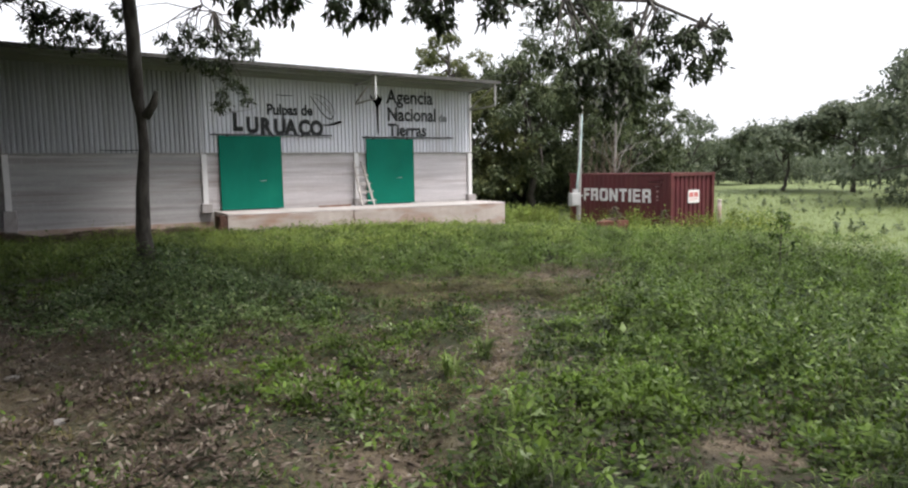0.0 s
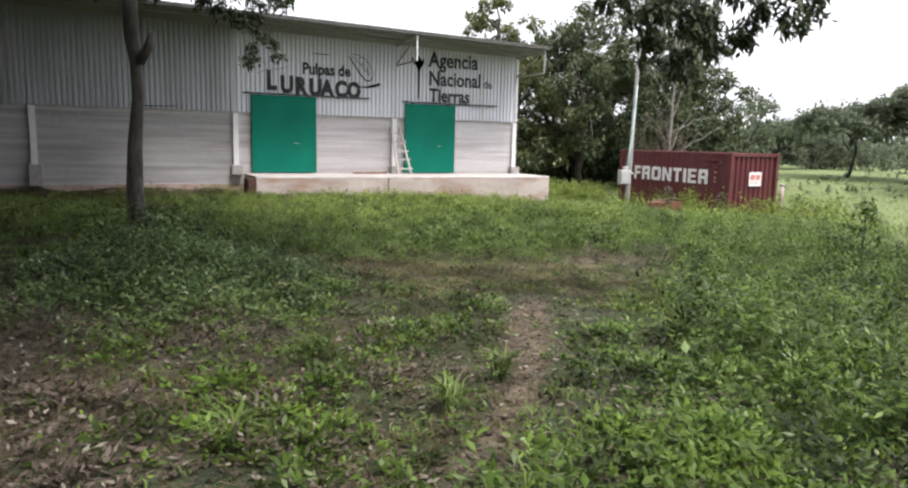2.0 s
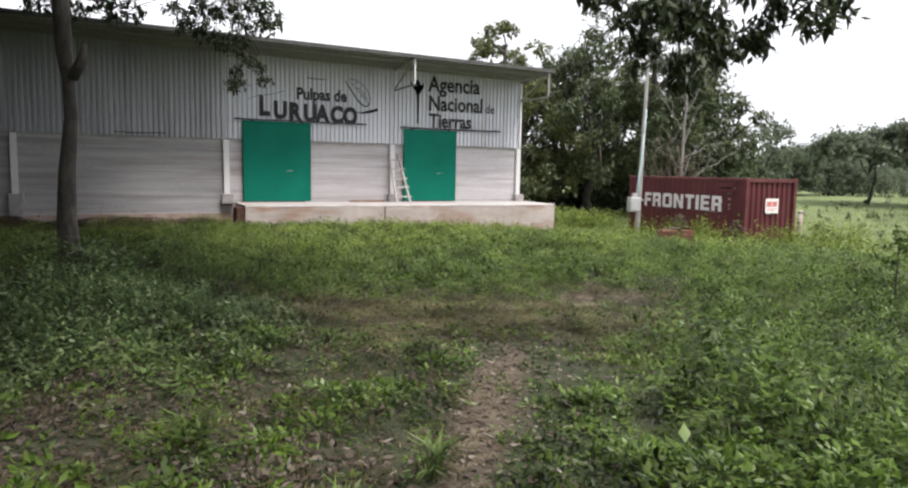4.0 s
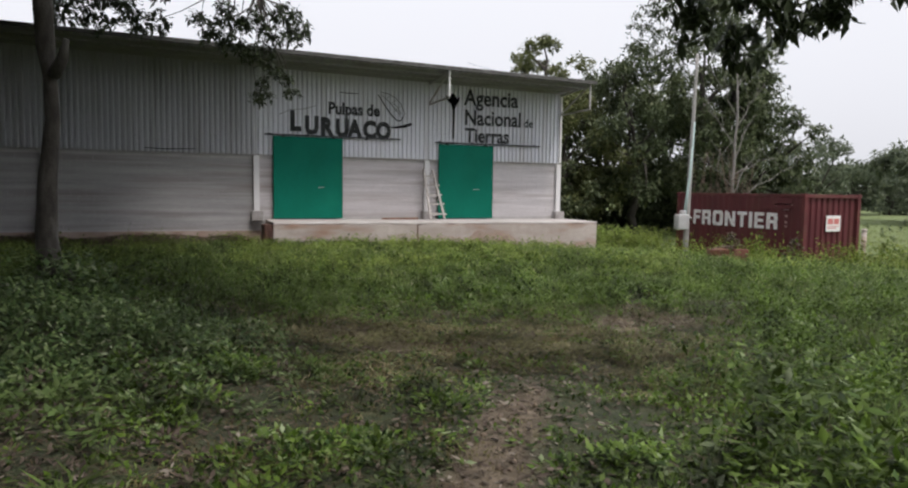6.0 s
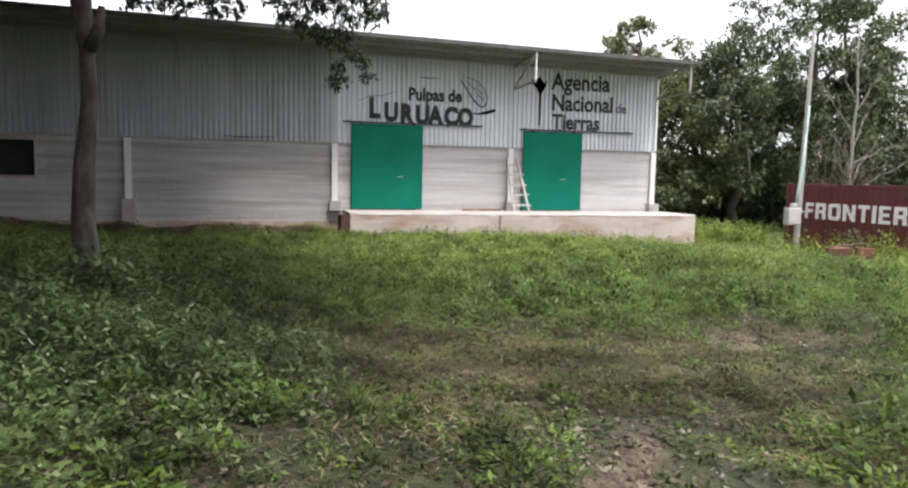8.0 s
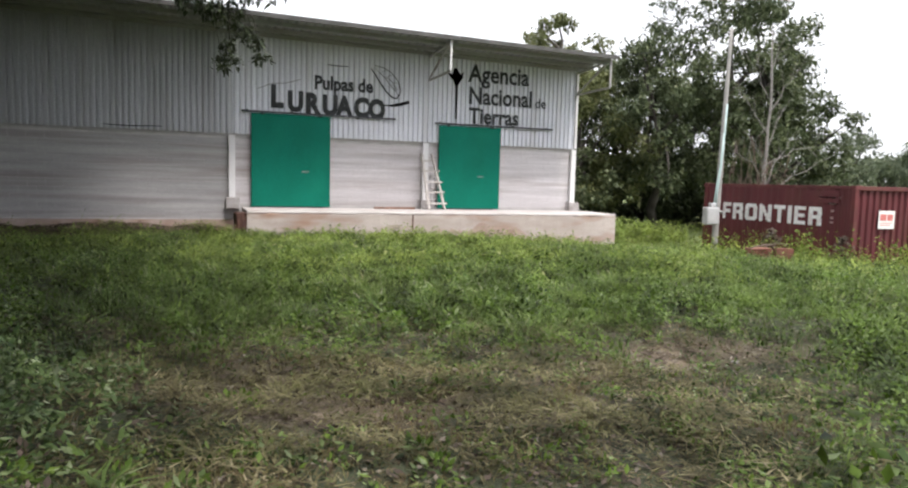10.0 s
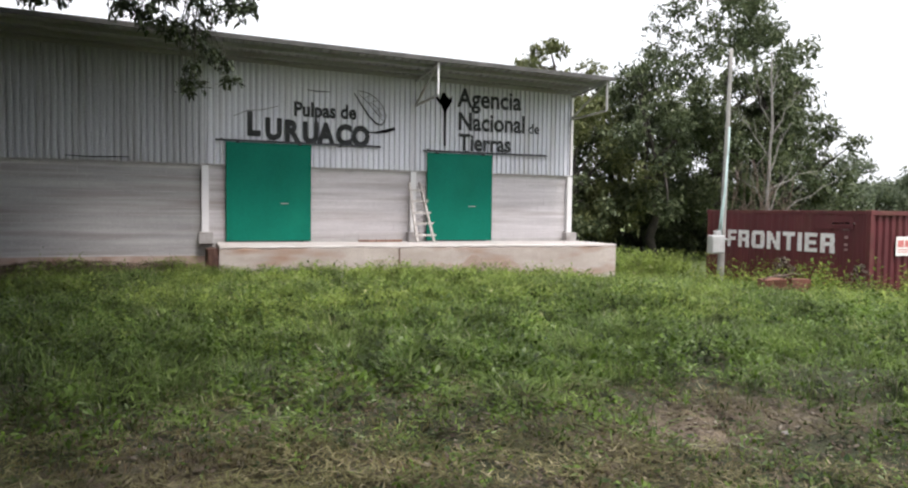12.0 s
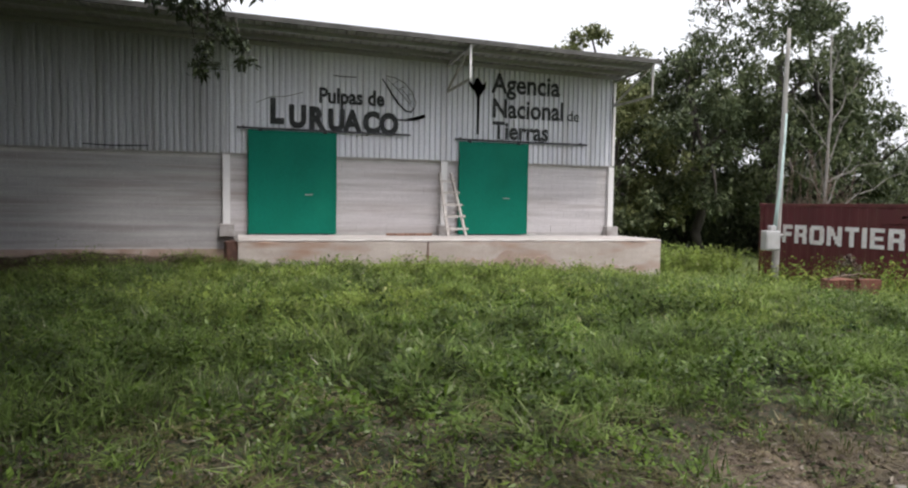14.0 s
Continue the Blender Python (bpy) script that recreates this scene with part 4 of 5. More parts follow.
TRUNK = [(2.42, 11.2, 0.0), (2.41, 11.19, 0.35), (2.38, 11.18, 0.8), (2.40, 11.18, 1.4), (2.46, 11.2, 2.0), (2.45, 11.19, 2.45), (2.42, 11.18, 2.75), (2.41, 11.17, 3.1), (2.40, 11.16, 3.6), (2.36, 11.15, 4.4), (2.3, 11.1, 5.2), (2.2, 11.1, 6.4)]
part("trunk", tube(bmesh.new(), TRUNK, [0.18, 0.135, 0.108, 0.09, 0.072, 0.068, 0.086, 0.093, 0.093, 0.09, 0.086, 0.07], 14, 0.06, 1), M_BARK, shade_tree)
for i in range(5):
    a = i * 1.3 + 0.4
    part("root", tube(bmesh.new(), [(2.42 + 0.1 * math.cos(a), 11.2 + 0.1 * math.sin(a), 0.42), (2.42 + 0.3 * math.cos(a), 11.2 + 0.3 * math.sin(a), 0.16), (2.42 + 0.6 * math.cos(a), 11.2 + 0.6 * math.sin(a), -0.1)], [0.07, 0.05, 0.025], 7, 0.1, i), M_BARK, shade_tree)
part("knot", tube(bmesh.new(), [(2.5, 11.1, 2.45), (2.6, 11.0, 2.62), (2.64, 10.95, 2.8)], [0.07, 0.055, 0.03], 8, 0.1, 9), M_BARK, shade_tree)
BOUGHS = [((2.3, 11.1, 5.0), (5.4, 20.6, 6.1), 0.5), ((2.3, 11.1, 5.2), (0.2, 20.4, 6.2), 0.5), ((2.34, 11.12, 4.5), (8.6, 6.5, 3.4), 0.35), ((2.3, 11.1, 5.6), (2.2, 5.4, 4.6), 1.0),
         ((2.2, 11.1, 5.8), (-3.5, 10.5, 6.2), 0.8), ((2.2, 11.1, 6.2), (3.5, 14.0, 8.0), 0.3), ((2.25, 11.1, 5.7), (-1.6, 15.8, 6.4), 0.6)]
limb_paths = []
for i, (a, b, sag) in enumerate(BOUGHS):
    pts = bent(a, b, 9, sag, rnd, 0.16)
    limb_paths.append(pts)
    part("limb", tube(bmesh.new(), pts, [0.07 - 0.006 * k for k in range(10)], 7, 0.08, i), M_BARK, shade_tree)
# low clusters that hang into the view
LOW = [
    (1.1, 20.55, 5.5), (1.2, 20.56, 5.1), (1.5, 20.6, 5.4), (1.9, 20.67, 5.0), (2.6, 20.74, 5.1), (3.15, 20.78, 5.2), (2.2, 20.7, 5.6), (-0.8, 20.1, 5.4), (-0.1, 20.3, 5.6), (4.9, 20.8, 5.35), (6.35, 20.65, 5.25), (6.1, 20.7, 5.6),
    (1.2, 20.8, 5.8), (1.8, 21.0, 5.7), (2.5, 21.0, 5.6), (0.4, 20.6, 6.0), (-0.3, 20.3, 6.1), (3.2, 21.1, 6.0),
]
# a thin spray that hangs before the wall, and the fuller leaves above it
SPRAY = [(5.56, 20.4, 3.64), (5.37, 20.4, 3.52), (5.5, 20.35, 3.85), (6.05, 20.4, 3.99), (6.15, 20.4, 3.66), (5.62, 20.4, 4.25), (5.85, 20.4, 4.1), (5.66, 20.4, 4.55)]
OVER = [(4.3, 20.4, 4.85), (4.62, 20.45, 4.72), (5.0, 20.4, 4.62), (5.25, 20.4, 4.5), (4.09, 20.4, 5.25), (4.4, 20.4, 5.1), (4.8, 20.4, 4.85), (5.05, 20.4, 5.2), (5.4, 20.45, 4.78), (5.64, 20.4, 5.1), (5.95, 20.4, 4.97), (6.3, 20.4, 5.05), (5.3, 20.4, 5.5), (4.6, 20.4, 5.6), (5.9, 20.4, 5.55)]
NEAR = [
    (5.7, 6.9, 3.6), (5.2, 7.2, 3.35), (4.9, 7.3, 3.4), (4.5, 7.5, 3.5), (4.1, 7.6, 3.35), (3.55, 8.0, 3.4), (4.5, 7.65, 3.4), (5.2, 7.3, 3.3),
    (5.7, 7.0, 3.35), (3.6, 7.7, 3.5), (3.2, 7.8, 3.35), (2.9, 7.9, 3.6), (5.5, 7.0, 3.8), (6.89, 6.9, 2.77), (7.01, 6.9, 2.53), (6.99, 6.8, 2.86),
    (7.46, 6.9, 2.44), (7.41, 6.8, 2.65), (7.38, 6.9, 2.87), (7.65, 6.8, 2.75), (7.78, 6.85, 2.61), (7.48, 6.8, 2.96), (8.09, 6.8, 2.71), (8.19, 6.8, 2.8),
    (8.19, 6.5, 2.94), (8.25, 6.3, 2.81), (8.53, 6.3, 2.96), (8.07, 6.8, 3.18), (8.25, 6.4, 3.18), (7.18, 6.9, 3.15), (6.64, 7.0, 2.96),
]
for k, q in enumerate(limb_paths[2][3:]):
    NEAR += [(round(q.x + d, 2), round(q.y - d, 2), round(q.z - 0.12 - 0.1 * (k % 2), 2)) for d in (-0.16, 0.14)]
for k, (x, y, z) in enumerate(NEAR + LOW + SPRAY + OVER):
    p = min((q for path in limb_paths for q in path), key=lambda q: (q - Vector((x, y, z))).length)
    part("twig", tube(bmesh.new(), bent(p, (x, y, z), 4, 0.12, rnd, 0.13), [0.022, 0.018, 0.014, 0.01, 0.006], 5, 0.1, k), M_BARK, shade_tree)
# crown clumps kept above the view, spread wide to shade the yard's left side
UNSEEN_HIGH = []
for k in range(640):
    x, y = rnd.uniform(-10.5, 6.2 if k < 470 else 2.0), rnd.uniform(3.0, 19.0)
    e = ((x + 2.4) / 8.4) ** 2 + ((y - 11.2) / 8.0) ** 2
    if e < 1:
        UNSEEN_HIGH.append((x, y, 6.5 + 3.0 * (1 - e) * rnd.random() + 0.13 * max(0, y - 9)))
# more unseen clumps added over the dark end, up to the eave, for shade
for k in range(330):
    x, y = rnd.uniform(-10.0, 5.0), rnd.uniform(12.5, 23.0)
    if rnd.random() < 1.15 - 0.16 * max(0.0, x):
        UNSEEN_HIGH.append((x, y, rnd.uniform(7.0, 9.0) + 0.06 * (y - 12)))
# and added unseen over the walker for shade, where the drooping boughs come from
for k in range(7):
    x, y = rnd.uniform(0.5, 8.5), rnd.uniform(-2.5, 8.8)
    UNSEEN_HIGH.append((x, y, rnd.uniform(6.2, 8.2)))
co = np.concatenate([clump_leaves(NEAR, 0.18, 126, 0.115, rng, -0.6), clump_leaves(LOW, 0.36, 190, 0.17, rng), clump_leaves(SPRAY, 0.19, 112, 0.13, rng), clump_leaves(OVER, 0.26, 130, 0.15, rng), clump_leaves(UNSEEN_HIGH, 0.95, 126, 0.56, rng)])
cloud_mesh("crown", co, 4, LEAF, M_LEAF_NEAR, shade_tree)


def broad_tree(name, x, y, height, spread, label, leaf, clumps, per, low=0.25, material=None, bark=None, seed=1, flat=0.8, group=""):
    """A tree: trunk that forks into limbs, and a crown of leaf clumps with gaps and an uneven edge."""
    r = random.Random(seed)
    g = np.random.default_rng(seed)
    z0 = float(ground_z(x, y)) - 0.1
    t = thing(name, (x, y, z0), label, "tree", group)
    top = z0 + height
    centres, rads = [], []
    ph = [r.uniform(0, 6.28) for _ in range(4)]
    fork = z0 + height * (low + 0.08)
    core = Vector((x + r.uniform(-0.2, 0.2) * spread, y, z0 + height * 0.72))
    part("trunk", tube(bmesh.new(), bent((x, y, z0), core, 6, 0, r, 0.03 * height), [0.03 * height * (1 - 0.13 * i) for i in range(7)], 8, 0.1, seed), bark or M_DARKBARK, t)
    for i in range(clumps):
        a = r.uniform(0, math.tau)
        h = r.random()
        prof = math.sin(math.pi * min(1, 0.18 + 0.78 * h)) ** 0.7
        wob = 1 + 0.22 * math.sin(3 * a + ph[0]) + 0.15 * math.sin(5 * a + ph[1] + 4 * h)
        rr = spread * prof * wob * math.sqrt(r.uniform(0.15, 1.0))
        zz = z0 + height * (low + (1 - low) * h)
        if flat > 1.5:
            zz = z0 + height * (0.62 + 0.38 * (1 - (rr / spread / 1.3) ** 2) * r.uniform(0.6, 1))
        centres.append((x + rr * math.cos(a), y + rr * math.sin(a), zz))
        rads.append(spread * r.uniform(0.13, 0.26))
    for k in range(min(9, clumps)):
        c = centres[k * (clumps // 9) if clumps >= 9 else k]
        part("limb", tube(bmesh.new(), bent((x, y, fork + r.uniform(0, 0.25) * height), c, 5, 0.05 * height, r, 0.02 * height), [0.012 * height * (1 - 0.16 * i) for i in range(6)], 6, 0.1, k), bark or M_DARKBARK, t)
    co = clump_leaves(centres, rads, per, leaf, g, -0.15, 0.6)
    cloud_mesh("crown", co, 4, LEAF, material or M_LEAF_TREE, t)
    return t


WOOD = "dense dark green broadleaf tree behind the container"
broad_tree("broadleaf_tree", 29.0, 33.0, 12.8, 4.8, WOOD, 0.27, 110, 190, 0.24, seed=3, group="trees behind the container")
broad_tree("broadleaf_tree", 25.5, 33.0, 9.0, 4.2, WOOD, 0.27, 85, 205, 0.24, seed=4, group="trees behind the container")
broad_tree("broadleaf_tree", 21.5, 34.0, 7.4, 3.6, "broadleaf tree with olive leaves, coloured as sunlit, by the warehouse corner", 0.27, 70, 230, 0.22, M_LEAF_SUNLIT_OLIVE, seed=5, group="trees behind the container")
broad_tree("broadleaf_tree", 32.6, 33.8, 12.2, 2.7, WOOD, 0.27, 60, 190, 0.25, seed=12, group="trees behind the container")
broad_tree("broadleaf_tree", 34.2, 34.5, 8.4, 3.5, WOOD, 0.30, 65, 220, 0.05, seed=6, group="trees behind the container")
broad_tree("broadleaf_tree", 38.5, 37.0, 5.0, 3.0, WOOD, 0.28, 55, 150, 0.06, seed=7, group="trees behind the container")
broad_tree("broadleaf_tree", 22.5, 37.5, 10.9, 2.4, "tall tree whose crown shows above the warehouse roof", 0.28, 40, 150, 0.5, M_LEAF_SUNLIT_OLIVE, seed=8, group="trees behind the container")
broad_tree("broadleaf_tree", 19.2, 31.5, 4.6, 2.4, "dark shrubby tree at the warehouse corner", 0.22, 45, 150, 0.04, seed=9, group="trees behind the container")

broad_tree("broadleaf_tree", 27.5, 39.0, 9.5, 4.8, WOOD, 0.34, 70, 190, 0.04, seed=14, group="trees behind the container")
broad_tree("broadleaf_tree", 22.5, 41.0, 7.8, 4.6, WOOD, 0.34, 60, 190, 0.04, seed=15, group="trees behind the container")
broad_tree("broadleaf_tree", 33.5, 41.0, 8.6, 4.8, WOOD, 0.34, 60, 190, 0.04, seed=16, group="trees behind the container")
# shrubs added to block the bright field and keep the hollow under the trees dark
UNDER = "leafy shrub added to darken the gap beneath the trees"
for k, (x, y, h, w) in enumerate(((20.3, 37.0, 3.6, 2.6), (24.0, 38.0, 3.8, 2.8), (27.6, 37.2, 3.6, 2.8), (31.5, 38.0, 3.8, 3.0), (36.0, 38.5, 3.4, 2.8))):
    broad_tree("gap_filling_shrub", x, y, h, w, UNDER, 0.34, 45, 112, 0.02, seed=120 + k, group="undergrowth beneath the trees")
# unseen trees added to shade the dark side of the clearing
SIDE = "unseen tree added to shade the side of the clearing"
for k, (x, y, h, s, lo) in enumerate(((-6.0, 18.5, 13.5, 7.2, 0.74), (-9.5, 20.0, 10.0, 4.0, 0.1), (-9.5, 12.5, 10.0, 4.5, 0.1), (-8.5, 4.5, 9.0, 4.2, 0.1), (-9.5, -4.0, 10.0, 5.0, 0.1), (-2.0, -9.0, 10.0, 5.0, 0.15))):
    broad_tree("unseen_side_tree", x, y, h, s, SIDE, 0.52, 75, 126, lo, seed=90 + k, group="trees at the side of the clearing")

# bare pale tree behind the container
bare_tree = thing("bare_tree", (26.5, 27.3, -1.1), "bare pale grey tree with upright stems", "tree")
r = random.Random(31)
part("trunk", tube(bmesh.new(), bent((26.4, 27.2, -1.1), (26.7, 27.6, 7.6), 9, 0, r, 0.06), [0.09 - 0.007 * i for i in range(10)], 8, 0.08, 2), M_PALEBARK, bare_tree)
for i, (z0, dx, dy, dz) in enumerate(((1.2, 1.6, 0.5, 2.0), (1.6, -1.5, 0.2, 1.1), (2.2, 2.3, -0.2, 0.8), (2.8, 1.1, 0.4, 1.7), (3.4, -1.1, 0.5, 1.6), (4.2, 0.9, -0.3, 1.6), (4.8, -0.8, 0.3, 1.5), (5.6, 0.6, 0.3, 1.4), (0.9, 2.8, -0.6, 1.7), (1.0, -0.9, -0.3, 2.2))):
    p0 = Vector((26.45 + 0.03 * z0, 27.25 + 0.04 * z0, z0))
    p1 = p0 + Vector((dx, dy, dz))
    lp = bent(p0, p1, 5, 0.15, r, 0.09)
    part("limb", tube(bmesh.new(), lp, [0.029 - 0.004 * k for k in range(6)], 6, 0.1, i), M_PALEBARK, bare_tree)
    for j in range(4):
        q = lp[2 + j % 4]
        part("twig", tube(bmesh.new(), bent(q, q + Vector((r.uniform(-0.7, 0.7), r.uniform(-0.4, 0.4), r.uniform(0.3, 0.9))), 3, 0.05, r, 0.04), [0.013, 0.010, 0.008, 0.005], 5, 0, j), M_PALEBARK, bare_tree)

# brown bare shrub that leans over the container
bare_shrub = thing("bare_shrub", (25.2, 26.4, -1.1), "brown leafless shrub behind the container", "shrub")
for i in range(26):
    a = r.uniform(0, math.tau)
    p0 = Vector((25.0 + r.uniform(-1.2, 1.4), 26.4 + r.uniform(-0.4, 0.6), -1.0))
    p1 = p0 + Vector((r.uniform(-0.9, 1.1), r.uniform(-0.8, 0.4), r.uniform(2.6, 4.4)))
    sp = bent(p0, p1, 5, 0.1, r, 0.12)
    part("stem", tube(bmesh.new(), sp, [0.022, 0.019, 0.016, 0.013, 0.009, 0.005], 5, 0, i), M_TWIG, bare_shrub)
    for j in range(3):
        q = sp[2 + j]
        part("twig", tube(bmesh.new(), bent(q, q + Vector((r.uniform(-0.6, 0.6), r.uniform(-0.4, 0.4), r.uniform(0.1, 0.7))), 3, 0.05, r, 0.05), [0.01, 0.008, 0.006, 0.004], 4, 0, j), M_TWIG, bare_shrub)

# trees of the far field
FAR = "spreading tree at the edge of the far field"
for i, (az, d, h, s, lo) in enumerate(((34.8, 74, 6.2, 6.6, 0.34), (30.2, 70, 7.6, 5.4, 0.3), (37.0, 105, 5.2, 6.0, 0.15), (26.2, 58, 10.0, 5.6, 0.3), (24.0, 50, 8.6, 5.2, 0.06),
                                       (18.5, 60, 12.0, 8.0, 0.1), (13.0, 66, 11.0, 8.0, 0.1), (39.3, 98, 5.5, 5.5, 0.1), (35.5, 112, 5.4, 7.0, 0.1), (28.6, 98, 6.0, 7.0, 0.1), (41.5, 88, 8.0, 6.0, 0.1))):
    x, y = 1.3 + d * math.cos(radians(az)), 0.3 + d * math.sin(radians(az))
    broad_tree("field_tree", x, y, h, s, FAR, 0.5 if i in (0, 1, 7) else 0.55, 100 if i in (0, 1, 7) else 60, 112 if i in (0, 1, 7) else 84, lo, M_LEAF_HAZED, seed=40 + i, flat=2.0 if i in (0, 1, 7) else 0.8, group="trees of the far field")


def far_woods():
    """The closing belt of woods all round, too far off to count."""
    g = np.random.default_rng(77)
    a = g.uniform(0, math.tau, 4300)
    d = g.uniform(118, 165, 4300)
    x, y = 5 + d * np.cos(a), 9 + d * np.sin(a)
    h = 3.6 + 1.3 * np.sin(a * 9) + 1.0 * np.sin(a * 23 + 1)
    z = ground_z(x, y) + h * g.uniform(0, 1, 4300)
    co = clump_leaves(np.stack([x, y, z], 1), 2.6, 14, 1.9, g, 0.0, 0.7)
    return tagged(cloud_mesh("far_woods", co, 4, LEAF, M_LEAF_HAZED), "far belt of woods closing the field", "woods", kind="stuff")


far_woods()


# ---- ground cover ----
def scatter(n, x0, x1, y0, y1, keep, g):
    x, y = g.uniform(x0, x1, n), g.uniform(y0, y1, n)
    k = g.random(n) < keep(x, y)
    x, y = x[k], y[k]
    free = ~((x > PX0 - 0.3) & (x < PX1 + 0.02) & (y > PY - 0.03)) & ~((y > WALL - 0.3) & (x < RIGHT + 0.1) & (x > -13)) & ~((x > CX0 - 0.02) & (x < CX1 + 0.02) & (y > CY0 - 0.02) & (y < CY1 + 0.02))
    return x[free], y[free]


def lushness(x, y):
    """Tall green growth: right of the path and along the platform."""
    right = smooth(-0.1, 0.9, (x - 4.2) * 0.66 - (y - 4.7) * 0.75 + 0.5 * vnoise(x, y, 1.1, 3) - 0.25) * smooth(16, 8, y)
    front = smooth(10.4, 14.6, y + 0.25 * x + 3 * vnoise(x, y, 2.0, 4) - 1.5)
    return np.clip(right + front, 0, 1) * (1 - 0.7 * bell(x, y, 8.6, 10.6, 2.0, 1.0))


def patches(x, y, size=1.0, seed=0):
    v = 0.6 * vnoise(x, y, size, 20 + seed) + 0.4 * vnoise(x, y, size * 0.37, 50 + seed)
    return smooth(0.3, 0.68, v)


def trodden(x, y):
    """Low growth where the walker goes."""
    t = np.clip(((x - 1.3) * 4.8 + (y - 0.3) * 7.1) / (4.8 ** 2 + 7.1 ** 2), 0, 1)
    d = np.hypot(x - 1.3 - 4.8 * t - 0.9 * np.sin(math.pi * t), y - 0.3 - 7.1 * t + 0.6 * np.sin(math.pi * t))
    return 0.3 + 0.7 * smooth(0.5, 1.0, d)


def grass(name, n, x0, x1, y0, y1, keep, size, width, material, label, g, lean=(0.2, 0.9), tuft=6, sink=0.01, shape=BLADE):
    x, y = scatter(n, x0, x1, y0, y1, keep, g)
    h = size(x, y) * g.uniform(0.6, 1.25, len(x)) * trodden(x, y)
    x, y, h = np.repeat(x, tuft), np.repeat(y, tuft), np.repeat(h, tuft) * g.uniform(0.5, 1.1, len(x) * tuft)
    x, y = x + g.normal(0, 0.03, len(x)), y + g.normal(0, 0.03, len(x))
    base = np.stack([x, y, ground_z(x, y) - sink], 1)
    co = blade_array(base, g.uniform(0, math.tau, len(x)), g.uniform(*lean, len(x)), h, width * g.uniform(0.6, 1.4, len(x)), g)
    return tagged(cloud_mesh(name, co, 2, shape, material), label, "grass", kind="stuff")


def weeds(name, n, x0, x1, y0, y1, keep, height, leaf, material, label, g, per=9, category="weeds"):
    x, y = scatter(n, x0, x1, y0, y1, keep, g)
    h = height(x, y) * g.uniform(0.5, 1.3, len(x)) * trodden(x, y)
    x, y, h = np.repeat(x, per), np.repeat(y, per), np.repeat(h, per)
    m = len(x)
    f = np.tile((np.arange(per) + 0.5) / per, m // per)
    az = g.uniform(0, math.tau, m)
    x, y = x + g.normal(0, 0.035, m), y + g.normal(0, 0.035, m)
    base = np.stack([x, y, ground_z(x, y) + h * f], 1)
    L = leaf * g.uniform(0.5, 1.35, m)
    co = leaf_array(base, az, g.normal(0.2, 0.5, m), L, L * g.uniform(0.3, 0.52, m), g)
    return tagged(cloud_mesh(name, co, 4, LEAF, material), label, category, kind="stuff")


def bushes(name, n, x0, x1, y0, y1, keep, radius, height, leaf, material, label, g, per=80):
    """Low bushy plants: leaves on rounded heads, pale above and open below, so that each one shades its own foot."""
    x, y = scatter(n, x0, x1, y0, y1, keep, g)
    m = len(x)
    R, H = radius * g.uniform(0.55, 1.4, m), height(x, y) * g.uniform(0.5, 1.35, m) * trodden(x, y)
    az = g.uniform(0, math.tau, m * per)
    up = g.uniform(0.05, 1.0, m * per)
    out = np.sqrt(1 - up ** 2) * g.uniform(0.5, 1.12, m * per) * (1 + 0.25 * np.sin(3 * az + np.repeat(g.uniform(0, 6, m), per)))
    bx, by = np.repeat(x, per) + np.repeat(R, per) * out * np.cos(az), np.repeat(y, per) + np.repeat(R, per) * out * np.sin(az)
    base = np.stack([bx, by, ground_z(bx, by) + np.repeat(H, per) * up * g.uniform(0.7, 1.1, m * per)], 1)
    L = leaf * g.uniform(0.5, 1.3, m * per)
    co = leaf_array(base, az + g.normal(0, 0.6, m * per), g.normal(0.15, 0.4, m * per) + 0.5 * up, L, L * g.uniform(0.32, 0.5, m * per), g)
    return tagged(cloud_mesh(name, co, 4, LEAF, material), label, "weeds", kind="stuff")


g = np.random.default_rng(9)
NX0, NX1, NY0, NY1 = -3.0, 15.0, 1.0, 23.2


def open_soil(x, y):
    return np.clip(1 - 2.0 * bareness(x, y), 0.02, 1)


mound_at = lambda x, y: np.clip(1.7 * bell(x, y, 2.7, 9.1, 1.35, 1.75) - 0.15 + 0.4 * vnoise(x, y, 0.6, 6) * bell(x, y, 2.7, 9.1, 2, 2.4), 0, 1)
mown = lambda x, y: np.clip(1.4 * bell(x, y, 6.0, 9.4, 2.6, 1.5), 0, 1)
grass("meadow_grass", 57000, NX0, NX1, NY0, NY1, lambda x, y: open_soil(x, y) * np.clip(0.30 + 0.6 * lushness(x, y), 0, 1) * (0.06 + 0.94 * patches(x, y, 0.8, 1)) * (1 - 0.9 * mound_at(x, y)) * (1 - 0.45 * mown(x, y)) * (1 - 0.85 * bell(x, y, 1.2, 5.6, 1.7, 3.0)),
      lambda x, y: 0.07 + 0.24 * lushness(x, y) * (0.25 + 0.75 * patches(x, y, 0.8, 1)), 0.009, M_GRASS, "green meadow grass in loose tufts", g, (0.3, 1.2))
